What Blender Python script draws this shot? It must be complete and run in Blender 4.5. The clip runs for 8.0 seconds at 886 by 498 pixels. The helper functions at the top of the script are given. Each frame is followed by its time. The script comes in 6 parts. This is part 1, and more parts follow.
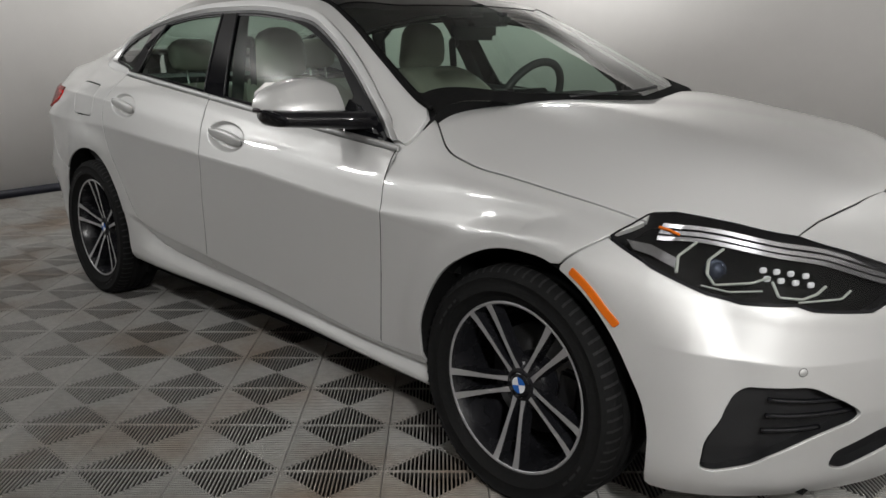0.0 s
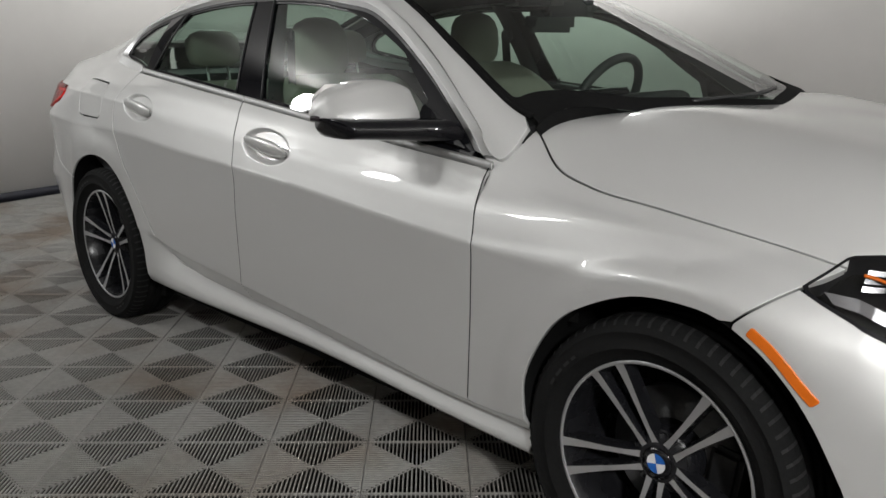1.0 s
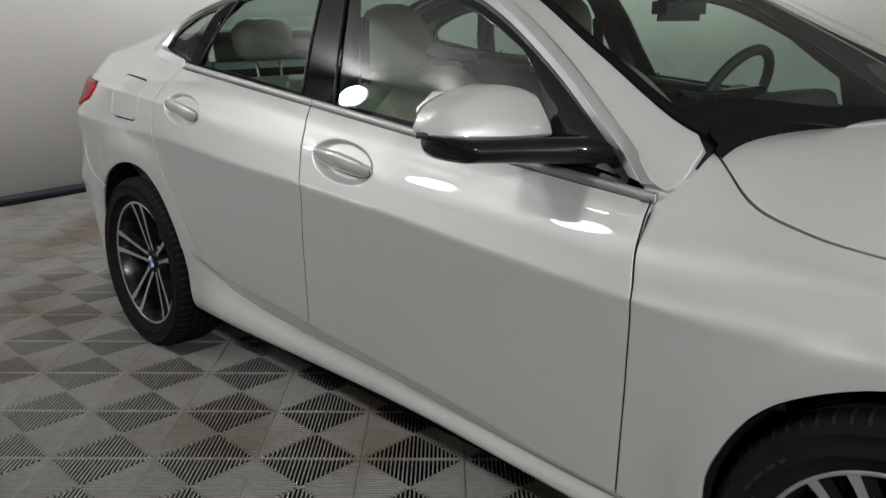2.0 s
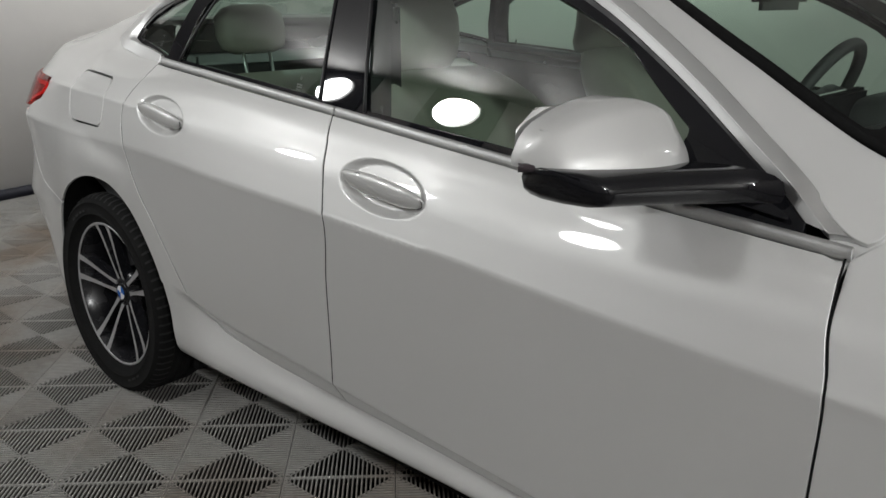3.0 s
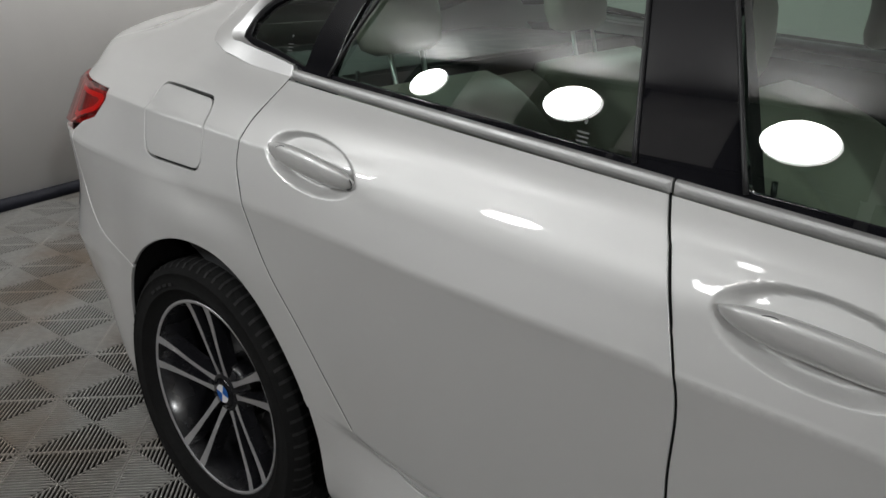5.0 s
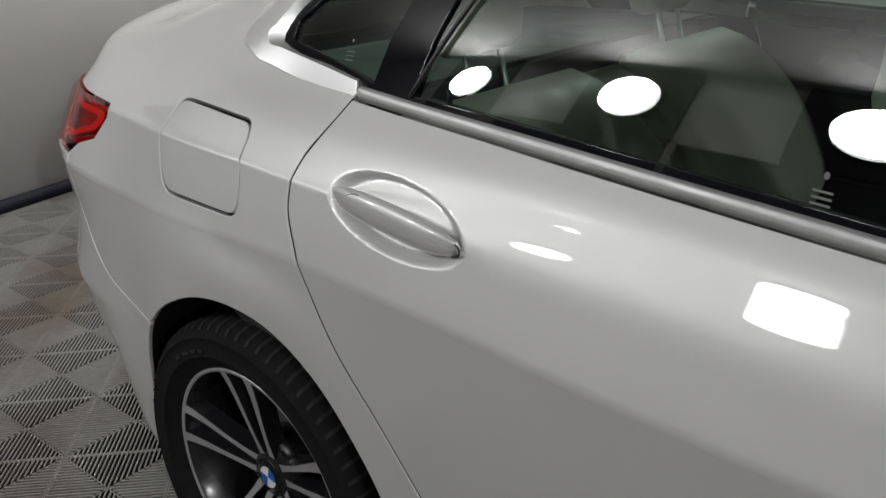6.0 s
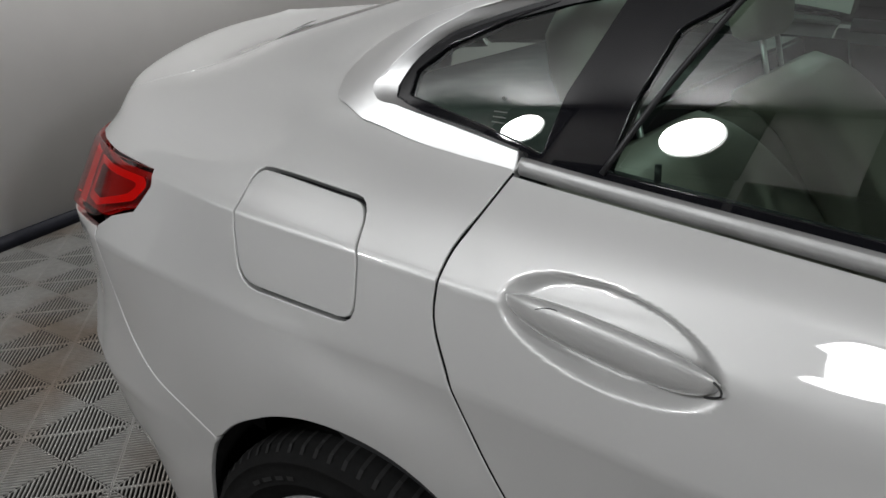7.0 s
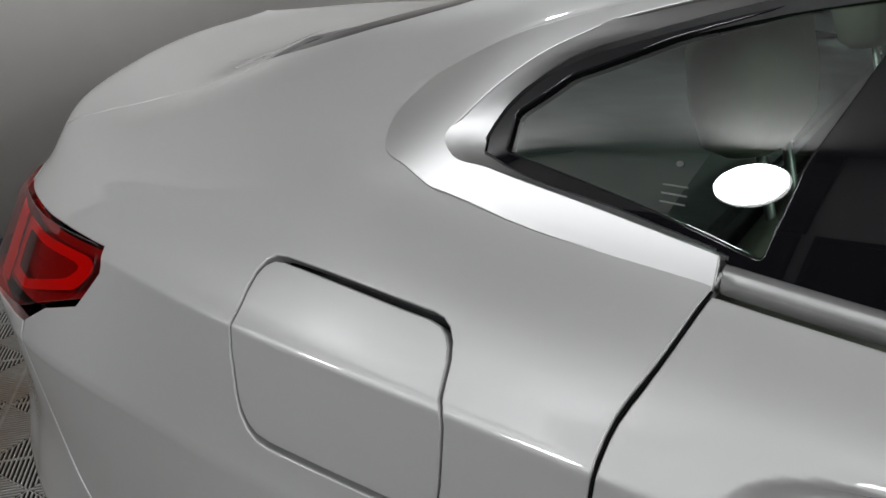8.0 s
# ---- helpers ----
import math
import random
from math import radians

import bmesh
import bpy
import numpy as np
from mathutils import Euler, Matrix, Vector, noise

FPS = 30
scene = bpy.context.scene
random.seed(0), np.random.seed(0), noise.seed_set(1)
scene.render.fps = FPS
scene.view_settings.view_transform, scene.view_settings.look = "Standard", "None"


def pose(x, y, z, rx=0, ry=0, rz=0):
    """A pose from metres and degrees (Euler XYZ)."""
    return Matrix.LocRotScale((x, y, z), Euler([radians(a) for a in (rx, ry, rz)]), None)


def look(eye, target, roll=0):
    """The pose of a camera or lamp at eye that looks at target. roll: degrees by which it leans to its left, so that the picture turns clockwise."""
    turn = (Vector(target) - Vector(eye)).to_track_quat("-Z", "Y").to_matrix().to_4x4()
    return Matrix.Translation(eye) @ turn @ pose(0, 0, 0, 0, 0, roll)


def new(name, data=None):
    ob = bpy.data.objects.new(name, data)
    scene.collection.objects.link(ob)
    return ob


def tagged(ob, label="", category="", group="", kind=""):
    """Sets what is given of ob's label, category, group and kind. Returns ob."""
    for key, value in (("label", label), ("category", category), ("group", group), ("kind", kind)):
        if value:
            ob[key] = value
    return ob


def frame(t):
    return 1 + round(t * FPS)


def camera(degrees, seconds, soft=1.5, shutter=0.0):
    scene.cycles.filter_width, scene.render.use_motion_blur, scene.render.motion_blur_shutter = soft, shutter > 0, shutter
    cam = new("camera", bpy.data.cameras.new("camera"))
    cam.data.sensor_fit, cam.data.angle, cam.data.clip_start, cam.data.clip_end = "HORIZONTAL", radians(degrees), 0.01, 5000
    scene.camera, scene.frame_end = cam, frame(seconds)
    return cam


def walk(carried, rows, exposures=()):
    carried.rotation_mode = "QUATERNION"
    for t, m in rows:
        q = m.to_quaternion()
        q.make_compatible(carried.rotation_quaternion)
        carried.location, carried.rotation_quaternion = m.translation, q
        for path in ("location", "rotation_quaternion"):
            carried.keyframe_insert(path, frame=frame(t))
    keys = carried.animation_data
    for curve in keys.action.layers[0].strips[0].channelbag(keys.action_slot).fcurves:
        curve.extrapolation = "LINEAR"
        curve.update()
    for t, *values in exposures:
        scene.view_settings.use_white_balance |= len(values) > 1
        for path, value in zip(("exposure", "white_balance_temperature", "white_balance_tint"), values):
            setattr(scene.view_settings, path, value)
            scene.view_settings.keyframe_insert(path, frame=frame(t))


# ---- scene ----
import mathutils
cam = camera(55.4, 8.0)
EXPOSURES = [(0, 0.02, 6480, 9), (1.5, 0.22, 6420, 8), (3, 0.22, 6400, 8), (3.5, 0.12, 6390, 8), (4.5, 0.10, 6370, 8), (6, 0.0, 6350, 9), (7, -0.04, 6280, 9), (8, -0.36, 6250, 9)]
PATH = [
    (0, (1.363, -2.416, 1.214), (-0.033, -1.067, 0.734), 0.3),
    (0.5, (1.1, -2.361, 1.234), (-0.263, -0.983, 0.743), 0.4),
    (1, (0.837, -2.291, 1.218), (-0.538, -0.928, 0.718), 0.3),
    (1.5, (0.54, -2.179, 1.238), (-0.91, -0.903, 0.723), -0.5),
    (1.7, (0.456, -2.156, 1.236), (-0.979, -0.865, 0.714), -0.3),
    (3, (-0.171, -1.982, 1.242), (-1.477, -0.58, 0.668), 0.3),
    (3.5, (-0.414, -1.832, 1.248), (-1.822, -0.538, 0.662), -1.0),
    (4, (-0.66, -1.774, 1.242), (-2.031, -0.457, 0.621), -0.6),
    (4.5, (-0.927, -1.774, 1.284), (-2.241, -0.414, 0.635), -1.1),
    (4.7, (-1.004, -1.776, 1.287), (-2.294, -0.397, 0.628), -0.9),
    (5.8, (-1.488, -1.601, 1.279), (-2.716, -0.177, 0.598), 0.2),
    (6, (-1.539, -1.58, 1.308), (-2.767, -0.188, 0.562), -1.8),
    (6.5, (-1.773, -1.551, 1.318), (-2.965, -0.125, 0.579), -2.0),
    (7, (-1.944, -1.524, 1.332), (-3.089, -0.057, 0.601), -2.6),
    (7.5, (-2.147, -1.384, 1.315), (-3.247, 0.12, 0.586), -2.9),
    (8, (-2.305, -1.278, 1.311), (-3.357, 0.249, 0.561), -2.6),
]
walk(cam, [(t, look(eye, target, roll)) for t, eye, target, roll in PATH], EXPOSURES)

# ---------------------------------------------------------------- world, lights
world = bpy.data.worlds.new("world")
scene.world = world
world.use_nodes = True
world.node_tree.nodes["Background"].inputs[0].default_value = (0.5, 0.48, 0.45, 1)
world.node_tree.nodes["Background"].inputs[1].default_value = 0.02
CEIL, SOUTH = 3.0, -3.3
LAMP_Z = 2.66
# lamps high on the booth walls and on the ceiling: x, y, bearing of the wall's inner face (None: ceiling), watts
# the one at x 3.0 is unseen, added to light the car's front
LAMPS = [(x, SOUTH, 90, w) for x, w in ((3.0, 148), (-2.42, 11), (-3.76, 18), (-5.2, 30))]
# ceiling lamps added out of view, as fill for bonnet, floor and walls
LAMPS += [(2.6, 3.0, None, 24), (-3.0, 3.0, None, 31), (-4.6, 1.2, None, 21)]


def lamp_place(x, y, bearing):
    if bearing is None:
        return pose(x, y, CEIL, 0, 90, 0)
    return pose(x, y, LAMP_Z, 0, 0, bearing)


def lamp_light(x, y, bearing, power):
    data = bpy.data.lights.new("lamp_light", "AREA")
    data.shape, data.size, data.energy, data.color = "DISK", 0.40, power, (1.0, 0.99, 0.985)
    ob = new("lamp_light", data)
    ob.matrix_world = lamp_place(x, y, bearing) @ pose(0.085, 0, 0, 0, -90, 0)
    return ob


for lamp in LAMPS:
    lamp_light(*lamp)


# ---------------------------------------------------------------- materials
def nodes_of(name):
    m = bpy.data.materials.new(name)
    m.use_nodes = True
    t = m.node_tree
    return m, t.nodes, t.links, t.nodes["Principled BSDF"]


def plain(name, colour, rough=0.5, metal=0.0, noise_scale=0.0, amount=0.15, bump=0.0, coat=0.0, ior=1.5):
    """A surface with two scales of variation in colour and roughness, and fine relief."""
    m, n, l, b = nodes_of(name)
    b.inputs["Base Color"].default_value = (*colour, 1)
    b.inputs["Roughness"].default_value = rough
    b.inputs["Metallic"].default_value = metal
    b.inputs["IOR"].default_value = ior
    b.inputs["Coat Weight"].default_value = coat
    b.inputs["Coat Roughness"].default_value = 0.03
    if noise_scale:
        co = n.new("ShaderNodeTexCoord")
        fine, broad = n.new("ShaderNodeTexNoise"), n.new("ShaderNodeTexNoise")
        fine.inputs["Scale"].default_value, fine.inputs["Detail"].default_value = noise_scale, 4
        broad.inputs["Scale"].default_value, broad.inputs["Detail"].default_value = noise_scale / 12, 3
        mix = n.new("ShaderNodeMath")
        mix.operation = "ADD"
        ramp = n.new("ShaderNodeMapRange")
        ramp.inputs["From Min"].default_value, ramp.inputs["From Max"].default_value = 0.6, 1.4
        ramp.inputs["To Min"].default_value, ramp.inputs["To Max"].default_value = 1 - amount, 1 + amount
        tint = n.new("ShaderNodeMix")
        tint.data_type, tint.blend_type = "RGBA", "MULTIPLY"
        tint.inputs["Factor"].default_value = 1
        tint.inputs["A"].default_value = (*colour, 1)
        for tex in (fine, broad):
            l.new(co.outputs["Object"], tex.inputs["Vector"])
        l.new(fine.outputs["Fac"], mix.inputs[0])
        l.new(broad.outputs["Fac"], mix.inputs[1])
        l.new(mix.outputs[0], ramp.inputs["Value"])
        l.new(ramp.outputs[0], tint.inputs["B"])
        l.new(tint.outputs["Result"], b.inputs["Base Color"])
        rr = n.new("ShaderNodeMapRange")
        rr.inputs["From Min"].default_value, rr.inputs["From Max"].default_value = 0.3, 0.7
        rr.inputs["To Min"].default_value, rr.inputs["To Max"].default_value = max(rough - 0.08, 0.02), min(rough + 0.08, 1)
        l.new(broad.outputs["Fac"], rr.inputs["Value"])
        l.new(rr.outputs[0], b.inputs["Roughness"])
        if bump:
            bm_ = n.new("ShaderNodeBump")
            bm_.inputs["Strength"].default_value, bm_.inputs["Distance"].default_value = bump, 0.002
            l.new(fine.outputs["Fac"], bm_.inputs["Height"])
            l.new(bm_.outputs[0], b.inputs["Normal"])
    return m


def pearl(name, colour):
    """Clear-coated pearl paint: a fine flake sheen over white, with a faint broad unevenness."""
    m, n, l, b = nodes_of(name)
    b.inputs["Base Color"].default_value = (*colour, 1)
    b.inputs["Metallic"].default_value = 0.36
    b.inputs["Roughness"].default_value = 0.42
    b.inputs["Coat Weight"].default_value = 1.0
    b.inputs["Coat Roughness"].default_value = 0.025
    co, tex, ramp = n.new("ShaderNodeTexCoord"), n.new("ShaderNodeTexNoise"), n.new("ShaderNodeMapRange")
    tex.inputs["Scale"].default_value, tex.inputs["Detail"].default_value = 3.0, 2
    ramp.inputs["From Min"].default_value, ramp.inputs["From Max"].default_value = 0.3, 0.7
    ramp.inputs["To Min"].default_value, ramp.inputs["To Max"].default_value = 0.44, 0.50
    l.new(co.outputs["Object"], tex.inputs["Vector"])
    l.new(tex.outputs["Fac"], ramp.inputs["Value"])
    l.new(ramp.outputs[0], b.inputs["Roughness"])
    return m


PAINT = pearl("pearl_white_paint", (0.675, 0.675, 0.665))
BLACK = plain("black_trim", (0.015, 0.015, 0.016), 0.45, 0, 300, 0.2, 0.1)
GLOSS = plain("gloss_black", (0.008, 0.008, 0.01), 0.02)
RUBBER = plain("tyre_rubber", (0.010, 0.010, 0.010), 0.88, 0, 120, 0.25, 0.2, 0.0, 1.25)
CHROME = plain("satin_chrome", (0.73, 0.73, 0.725), 0.44, 1.0)
STRIPMETAL = plain("satin_strip", (0.55, 0.55, 0.545), 0.58, 1.0, 200, 0.04)
MACHINED = plain("machined_alloy", (0.58, 0.58, 0.59), 0.36, 0.65, 400, 0.06)
DARKALLOY = plain("dark_alloy_paint", (0.012, 0.012, 0.014), 0.25, 0.0, 200, 0.2)
VOID = plain("inner_shadow_black", (0.01, 0.01, 0.01), 0.95, 0, 60, 0.2, 0, 0.0, 1.15)
WALLP = plain("off_white_wall_paint", (0.70, 0.682, 0.66), 0.6, 0, 6, 0.03, 0.05)
CEILP = plain("ceiling_paint", (0.56, 0.552, 0.54), 0.7, 0, 6, 0.03)
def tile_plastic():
    """Scuffed grey plastic with brown stains a hand or more across, and shade painted into the grooves."""
    m, n, l, b = nodes_of("grey_floor_plastic")
    geo, big, small, info = n.new("ShaderNodeNewGeometry"), n.new("ShaderNodeTexNoise"), n.new("ShaderNodeTexNoise"), n.new("ShaderNodeObjectInfo")
    big.inputs["Scale"].default_value, big.inputs["Detail"].default_value = 1.7, 4
    small.inputs["Scale"].default_value, small.inputs["Detail"].default_value = 38, 4
    for tex in (big, small):
        l.new(geo.outputs["Position"], tex.inputs["Vector"])
    ramp = n.new("ShaderNodeValToRGB")
    ramp.color_ramp.elements[0].position, ramp.color_ramp.elements[0].color = 0.33, (0.29, 0.24, 0.195, 1)
    ramp.color_ramp.elements[1].position, ramp.color_ramp.elements[1].color = 0.52, (0.40, 0.392, 0.37, 1)
    l.new(big.outputs["Fac"], ramp.inputs[0])
    vary, tint = n.new("ShaderNodeMapRange"), n.new("ShaderNodeMix")
    vary.inputs["To Min"].default_value, vary.inputs["To Max"].default_value = 0.72, 1.22
    tint.data_type, tint.blend_type = "RGBA", "MULTIPLY"
    tint.inputs["Factor"].default_value = 1
    l.new(small.outputs["Fac"], vary.inputs["Value"])
    l.new(ramp.outputs[0], tint.inputs["A"])
    l.new(vary.outputs[0], tint.inputs["B"])
    each = n.new("ShaderNodeMapRange")
    each.inputs["To Min"].default_value, each.inputs["To Max"].default_value = 0.9, 1.1
    l.new(info.outputs["Random"], each.inputs["Value"])
    tint2 = n.new("ShaderNodeMix")
    tint2.data_type, tint2.blend_type = "RGBA", "MULTIPLY"
    tint2.inputs["Factor"].default_value = 1
    l.new(tint.outputs["Result"], tint2.inputs["A"])
    l.new(each.outputs[0], tint2.inputs["B"])
    # darkens the rib sides by height: groove shade put into the colour
    split, low, groove_shade = n.new("ShaderNodeSeparateXYZ"), n.new("ShaderNodeMapRange"), n.new("ShaderNodeMix")
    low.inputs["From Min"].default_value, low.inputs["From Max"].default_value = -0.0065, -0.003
    groove_shade.data_type = "RGBA"
    groove_shade.inputs["A"].default_value = (0.022, 0.020, 0.018, 1)
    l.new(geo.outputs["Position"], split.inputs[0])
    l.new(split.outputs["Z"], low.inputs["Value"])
    l.new(low.outputs[0], groove_shade.inputs["Factor"])
    l.new(tint2.outputs["Result"], groove_shade.inputs["B"])
    l.new(groove_shade.outputs["Result"], b.inputs["Base Color"])
    b.inputs["Roughness"].default_value = 0.42
    return m


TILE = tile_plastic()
# near-black slab colour that stands in for deep shade between the ribs
GAPSHADE = plain("gap_shade_black", (0.004, 0.004, 0.004), 0.95, 0, 60, 0.2, 0, 0.0, 1.1)
BASEB = plain("black_skirting", (0.012, 0.013, 0.022), 0.5, 0, 40, 0.3)
ORANGE = plain("amber_reflector", (0.75, 0.16, 0.01), 0.2)
CREAM = plain("cream_leather", (0.37, 0.348, 0.295), 0.5, 0, 120, 0.06, 0.2)


def glow(name, colour, strength):
    m, n, l, b = nodes_of(name)
    b.inputs["Base Color"].default_value = (0.8, 0.8, 0.8, 1)
    b.inputs["Emission Color"].default_value = (*colour, 1)
    b.inputs["Emission Strength"].default_value = strength
    return m


GLOW = glow("lamp_diffuser", (1.0, 0.985, 0.95), 6.0)


def thin_glass(name, tint, share=0.125):
    """Thin tinted pane: clear with a mirror share set by Fresnel."""
    m, n, l, b = nodes_of(name)
    out = n["Material Output"]
    tr, gl, mix, face = n.new("ShaderNodeBsdfTransparent"), n.new("ShaderNodeBsdfGlossy"), n.new("ShaderNodeMixShader"), n.new("ShaderNodeLayerWeight")
    tr.inputs["Color"].default_value = (*tint, 1)
    gl.inputs["Roughness"].default_value = 0.0
    face.inputs["Blend"].default_value = 0.5
    power, scale = n.new("ShaderNodeMath"), n.new("ShaderNodeMath")
    power.operation, scale.operation = "POWER", "MULTIPLY_ADD"
    power.inputs[1].default_value = 5.0
    scale.inputs[1].default_value, scale.inputs[2].default_value = 0.8, share
    l.new(face.outputs["Facing"], power.inputs[0])
    l.new(power.outputs[0], scale.inputs[0])
    l.new(scale.outputs[0], mix.inputs[0])
    l.new(tr.outputs[0], mix.inputs[1])
    l.new(gl.outputs[0], mix.inputs[2])
    l.new(mix.outputs[0], out.inputs["Surface"])
    n.remove(b)
    return m


GLASS = thin_glass("tinted_window_glass", (0.66, 0.79, 0.715))
SHIELD = thin_glass("windscreen_glass", (0.75, 0.86, 0.79), 0.07)


LAMPLENS = thin_glass("clear_lamp_lens", (0.95, 0.95, 0.95), 0.035)
REDLENS = thin_glass("red_lamp_lens_glass", (0.85, 0.16, 0.13), 0.05)
DARKRED = plain("dark_red_bowl", (0.30, 0.012, 0.01), 0.25)
REDBAR = plain("red_light_bar", (0.85, 0.035, 0.02), 0.3)
GUIDE = plain("frosted_light_guide", (0.44, 0.47, 0.43), 0.22)
LENSBALL = plain("projector_lens", (0.06, 0.075, 0.11), 0.03, 0.6)
CELL = plain("light_cell", (0.92, 0.94, 0.96), 0.12, 0.2)
SMOKED = plain("smoked_plastic", (0.05, 0.04, 0.045), 0.12)
MIRROR = plain("mirror_silver", (0.9, 0.9, 0.9), 0.01, 1.0)
BRAKE = plain("brake_iron", (0.10, 0.10, 0.10), 0.45, 0.8, 150, 0.2)
RUBBER2 = plain("tread_rubber", (0.013, 0.013, 0.013), 0.8, 0, 120, 0.25)
CABIN = plain("dark_cabin_plastic", (0.035, 0.036, 0.038), 0.6, 0, 200, 0.15, 0.2)
LINER = plain("grey_headliner_cloth", (0.055, 0.055, 0.055), 0.9, 0, 300, 0.15, 0.2)
PIPING = plain("seam_thread", (0.32, 0.29, 0.24), 0.7)
LAMPBLACK = plain("matt_black_panel", (0.012, 0.012, 0.013), 0.6, 0, 30, 0.2)
ETCH = plain("etched_glass_mark", (0.16, 0.17, 0.16), 0.7)
GREYPART = plain("grey_reflector", (0.30, 0.30, 0.31), 0.25, 0.8)
CAPBLUE = plain("cap_blue", (0.02, 0.12, 0.45), 0.2)
CAPWHITE = plain("cap_white", (0.8, 0.8, 0.82), 0.2)


# ---------------------------------------------------------------- mesh helpers
def thing(name, label, category, m=None, group="", kind=""):
    ob = new(name)
    if m is not None:
        ob.matrix_world = m
    return tagged(ob, label, category, group, kind)


def part(name, bm, material, parent=None, label=""):
    """Links a bmesh as one mesh object under a thing or a part."""
    me = bpy.data.meshes.new(name)
    bm.to_mesh(me)
    bm.free()
    return place(name, me, material, parent, label)


def place(name, me, material, parent=None, label="", m=None):
    if material is not None and not me.materials:
        me.materials.append(material)
    ob = new(name, me)
    if parent is not None:
        ob.parent = parent
    if m is not None:
        ob.matrix_basis = m
    return tagged(ob, label)


def smooth(bm, angle=40):
    for f in bm.faces:
        f.smooth = True
    for e in bm.edges:
        if len(e.link_faces) == 2 and e.calc_face_angle(0) > radians(angle):
            e.smooth = False
    return bm


def box(bm, x0, y0, z0, x1, y1, z1, bevel=0.0, m=None):
    made = bmesh.ops.create_cube(bm, size=1)["verts"]
    for v in made:
        v.co = Vector((x0 + (v.co.x + 0.5) * (x1 - x0), y0 + (v.co.y + 0.5) * (y1 - y0), z0 + (v.co.z + 0.5) * (z1 - z0)))
    if bevel:
        edges = list({e for v in made for e in v.link_edges})
        made = list({v for f in bmesh.ops.bevel(bm, geom=edges, offset=bevel, segments=2, affect="EDGES")["faces"] for v in f.verts} | {v for v in made if v.is_valid})
    if m is not None:
        bmesh.ops.transform(bm, matrix=m, verts=made)
    return bm


def lathe(bm, profile, steps=64, closed=False):
    """Turns (radius, along) pairs about the y axis."""
    rings = []
    for r, a in profile:
        rings.append([bm.verts.new((r * math.cos(2 * math.pi * i / steps), a, r * math.sin(2 * math.pi * i / steps))) for i in range(steps)])
    pairs = list(zip(rings, rings[1:])) + ([(rings[-1], rings[0])] if closed else [])
    for a, b in pairs:
        for i in range(steps):
            j = (i + 1) % steps
            bm.faces.new((a[i], a[j], b[j], b[i]))
    return bm


def tube(bm, points, radius, sides=8, flat=1.0):
    """A round bar along a line of points."""
    pts = [Vector(p) for p in points]
    rings = []
    for i, p in enumerate(pts):
        d = (pts[min(i + 1, len(pts) - 1)] - pts[max(i - 1, 0)]).normalized()
        a = d.orthogonal() if abs(d.z) > 0.95 else d.cross(Vector((0, 0, 1)))
        a.normalize()
        b = a.cross(d)
        rings.append([bm.verts.new(p + radius * (a * math.cos(2 * math.pi * k / sides) + flat * b * math.sin(2 * math.pi * k / sides))) for k in range(sides)])
    for r, q in zip(rings, rings[1:]):
        for k in range(sides):
            bm.faces.new((r[k], r[(k + 1) % sides], q[(k + 1) % sides], q[k]))
    bm.faces.new(rings[0][::-1])
    bm.faces.new(rings[-1])
    return bm


# ---------------------------------------------------------------- car body surface
def hermite(knots, values, q):
    """Smooth line through values at knots (rising), at the places q."""
    k, v, q = np.asarray(knots, float), np.asarray(values, float), np.asarray(q, float)
    h = np.diff(k)
    d = np.diff(v, axis=0) / h[:, None]
    t = np.empty_like(v)
    t[0], t[-1] = d[0], d[-1]
    w = (h[1:] / (h[:-1] + h[1:]))[:, None]
    t[1:-1] = d[:-1] * w + d[1:] * (1 - w)
    flip = (d[:-1] * d[1:]) <= 0
    t[1:-1] = np.where(flip & (np.abs(t[1:-1]) < 1e9), t[1:-1] * 0.35, t[1:-1])
    i = np.clip(np.searchsorted(k, q, side="right") - 1, 0, len(k) - 2)
    hh = h[i][:, None]
    s = ((q - k[i]) / h[i])[:, None]
    return (2 * s**3 - 3 * s**2 + 1) * v[i] + (s**3 - 2 * s**2 + s) * hh * t[i] + (3 * s**2 - 2 * s**3) * v[i + 1] + (s**3 - s**2) * hh * t[i + 1]


def soft(a, b, v):
    t = np.clip((v - a) / (b - a), 0, 1)
    return t * t * (3 - 2 * t)


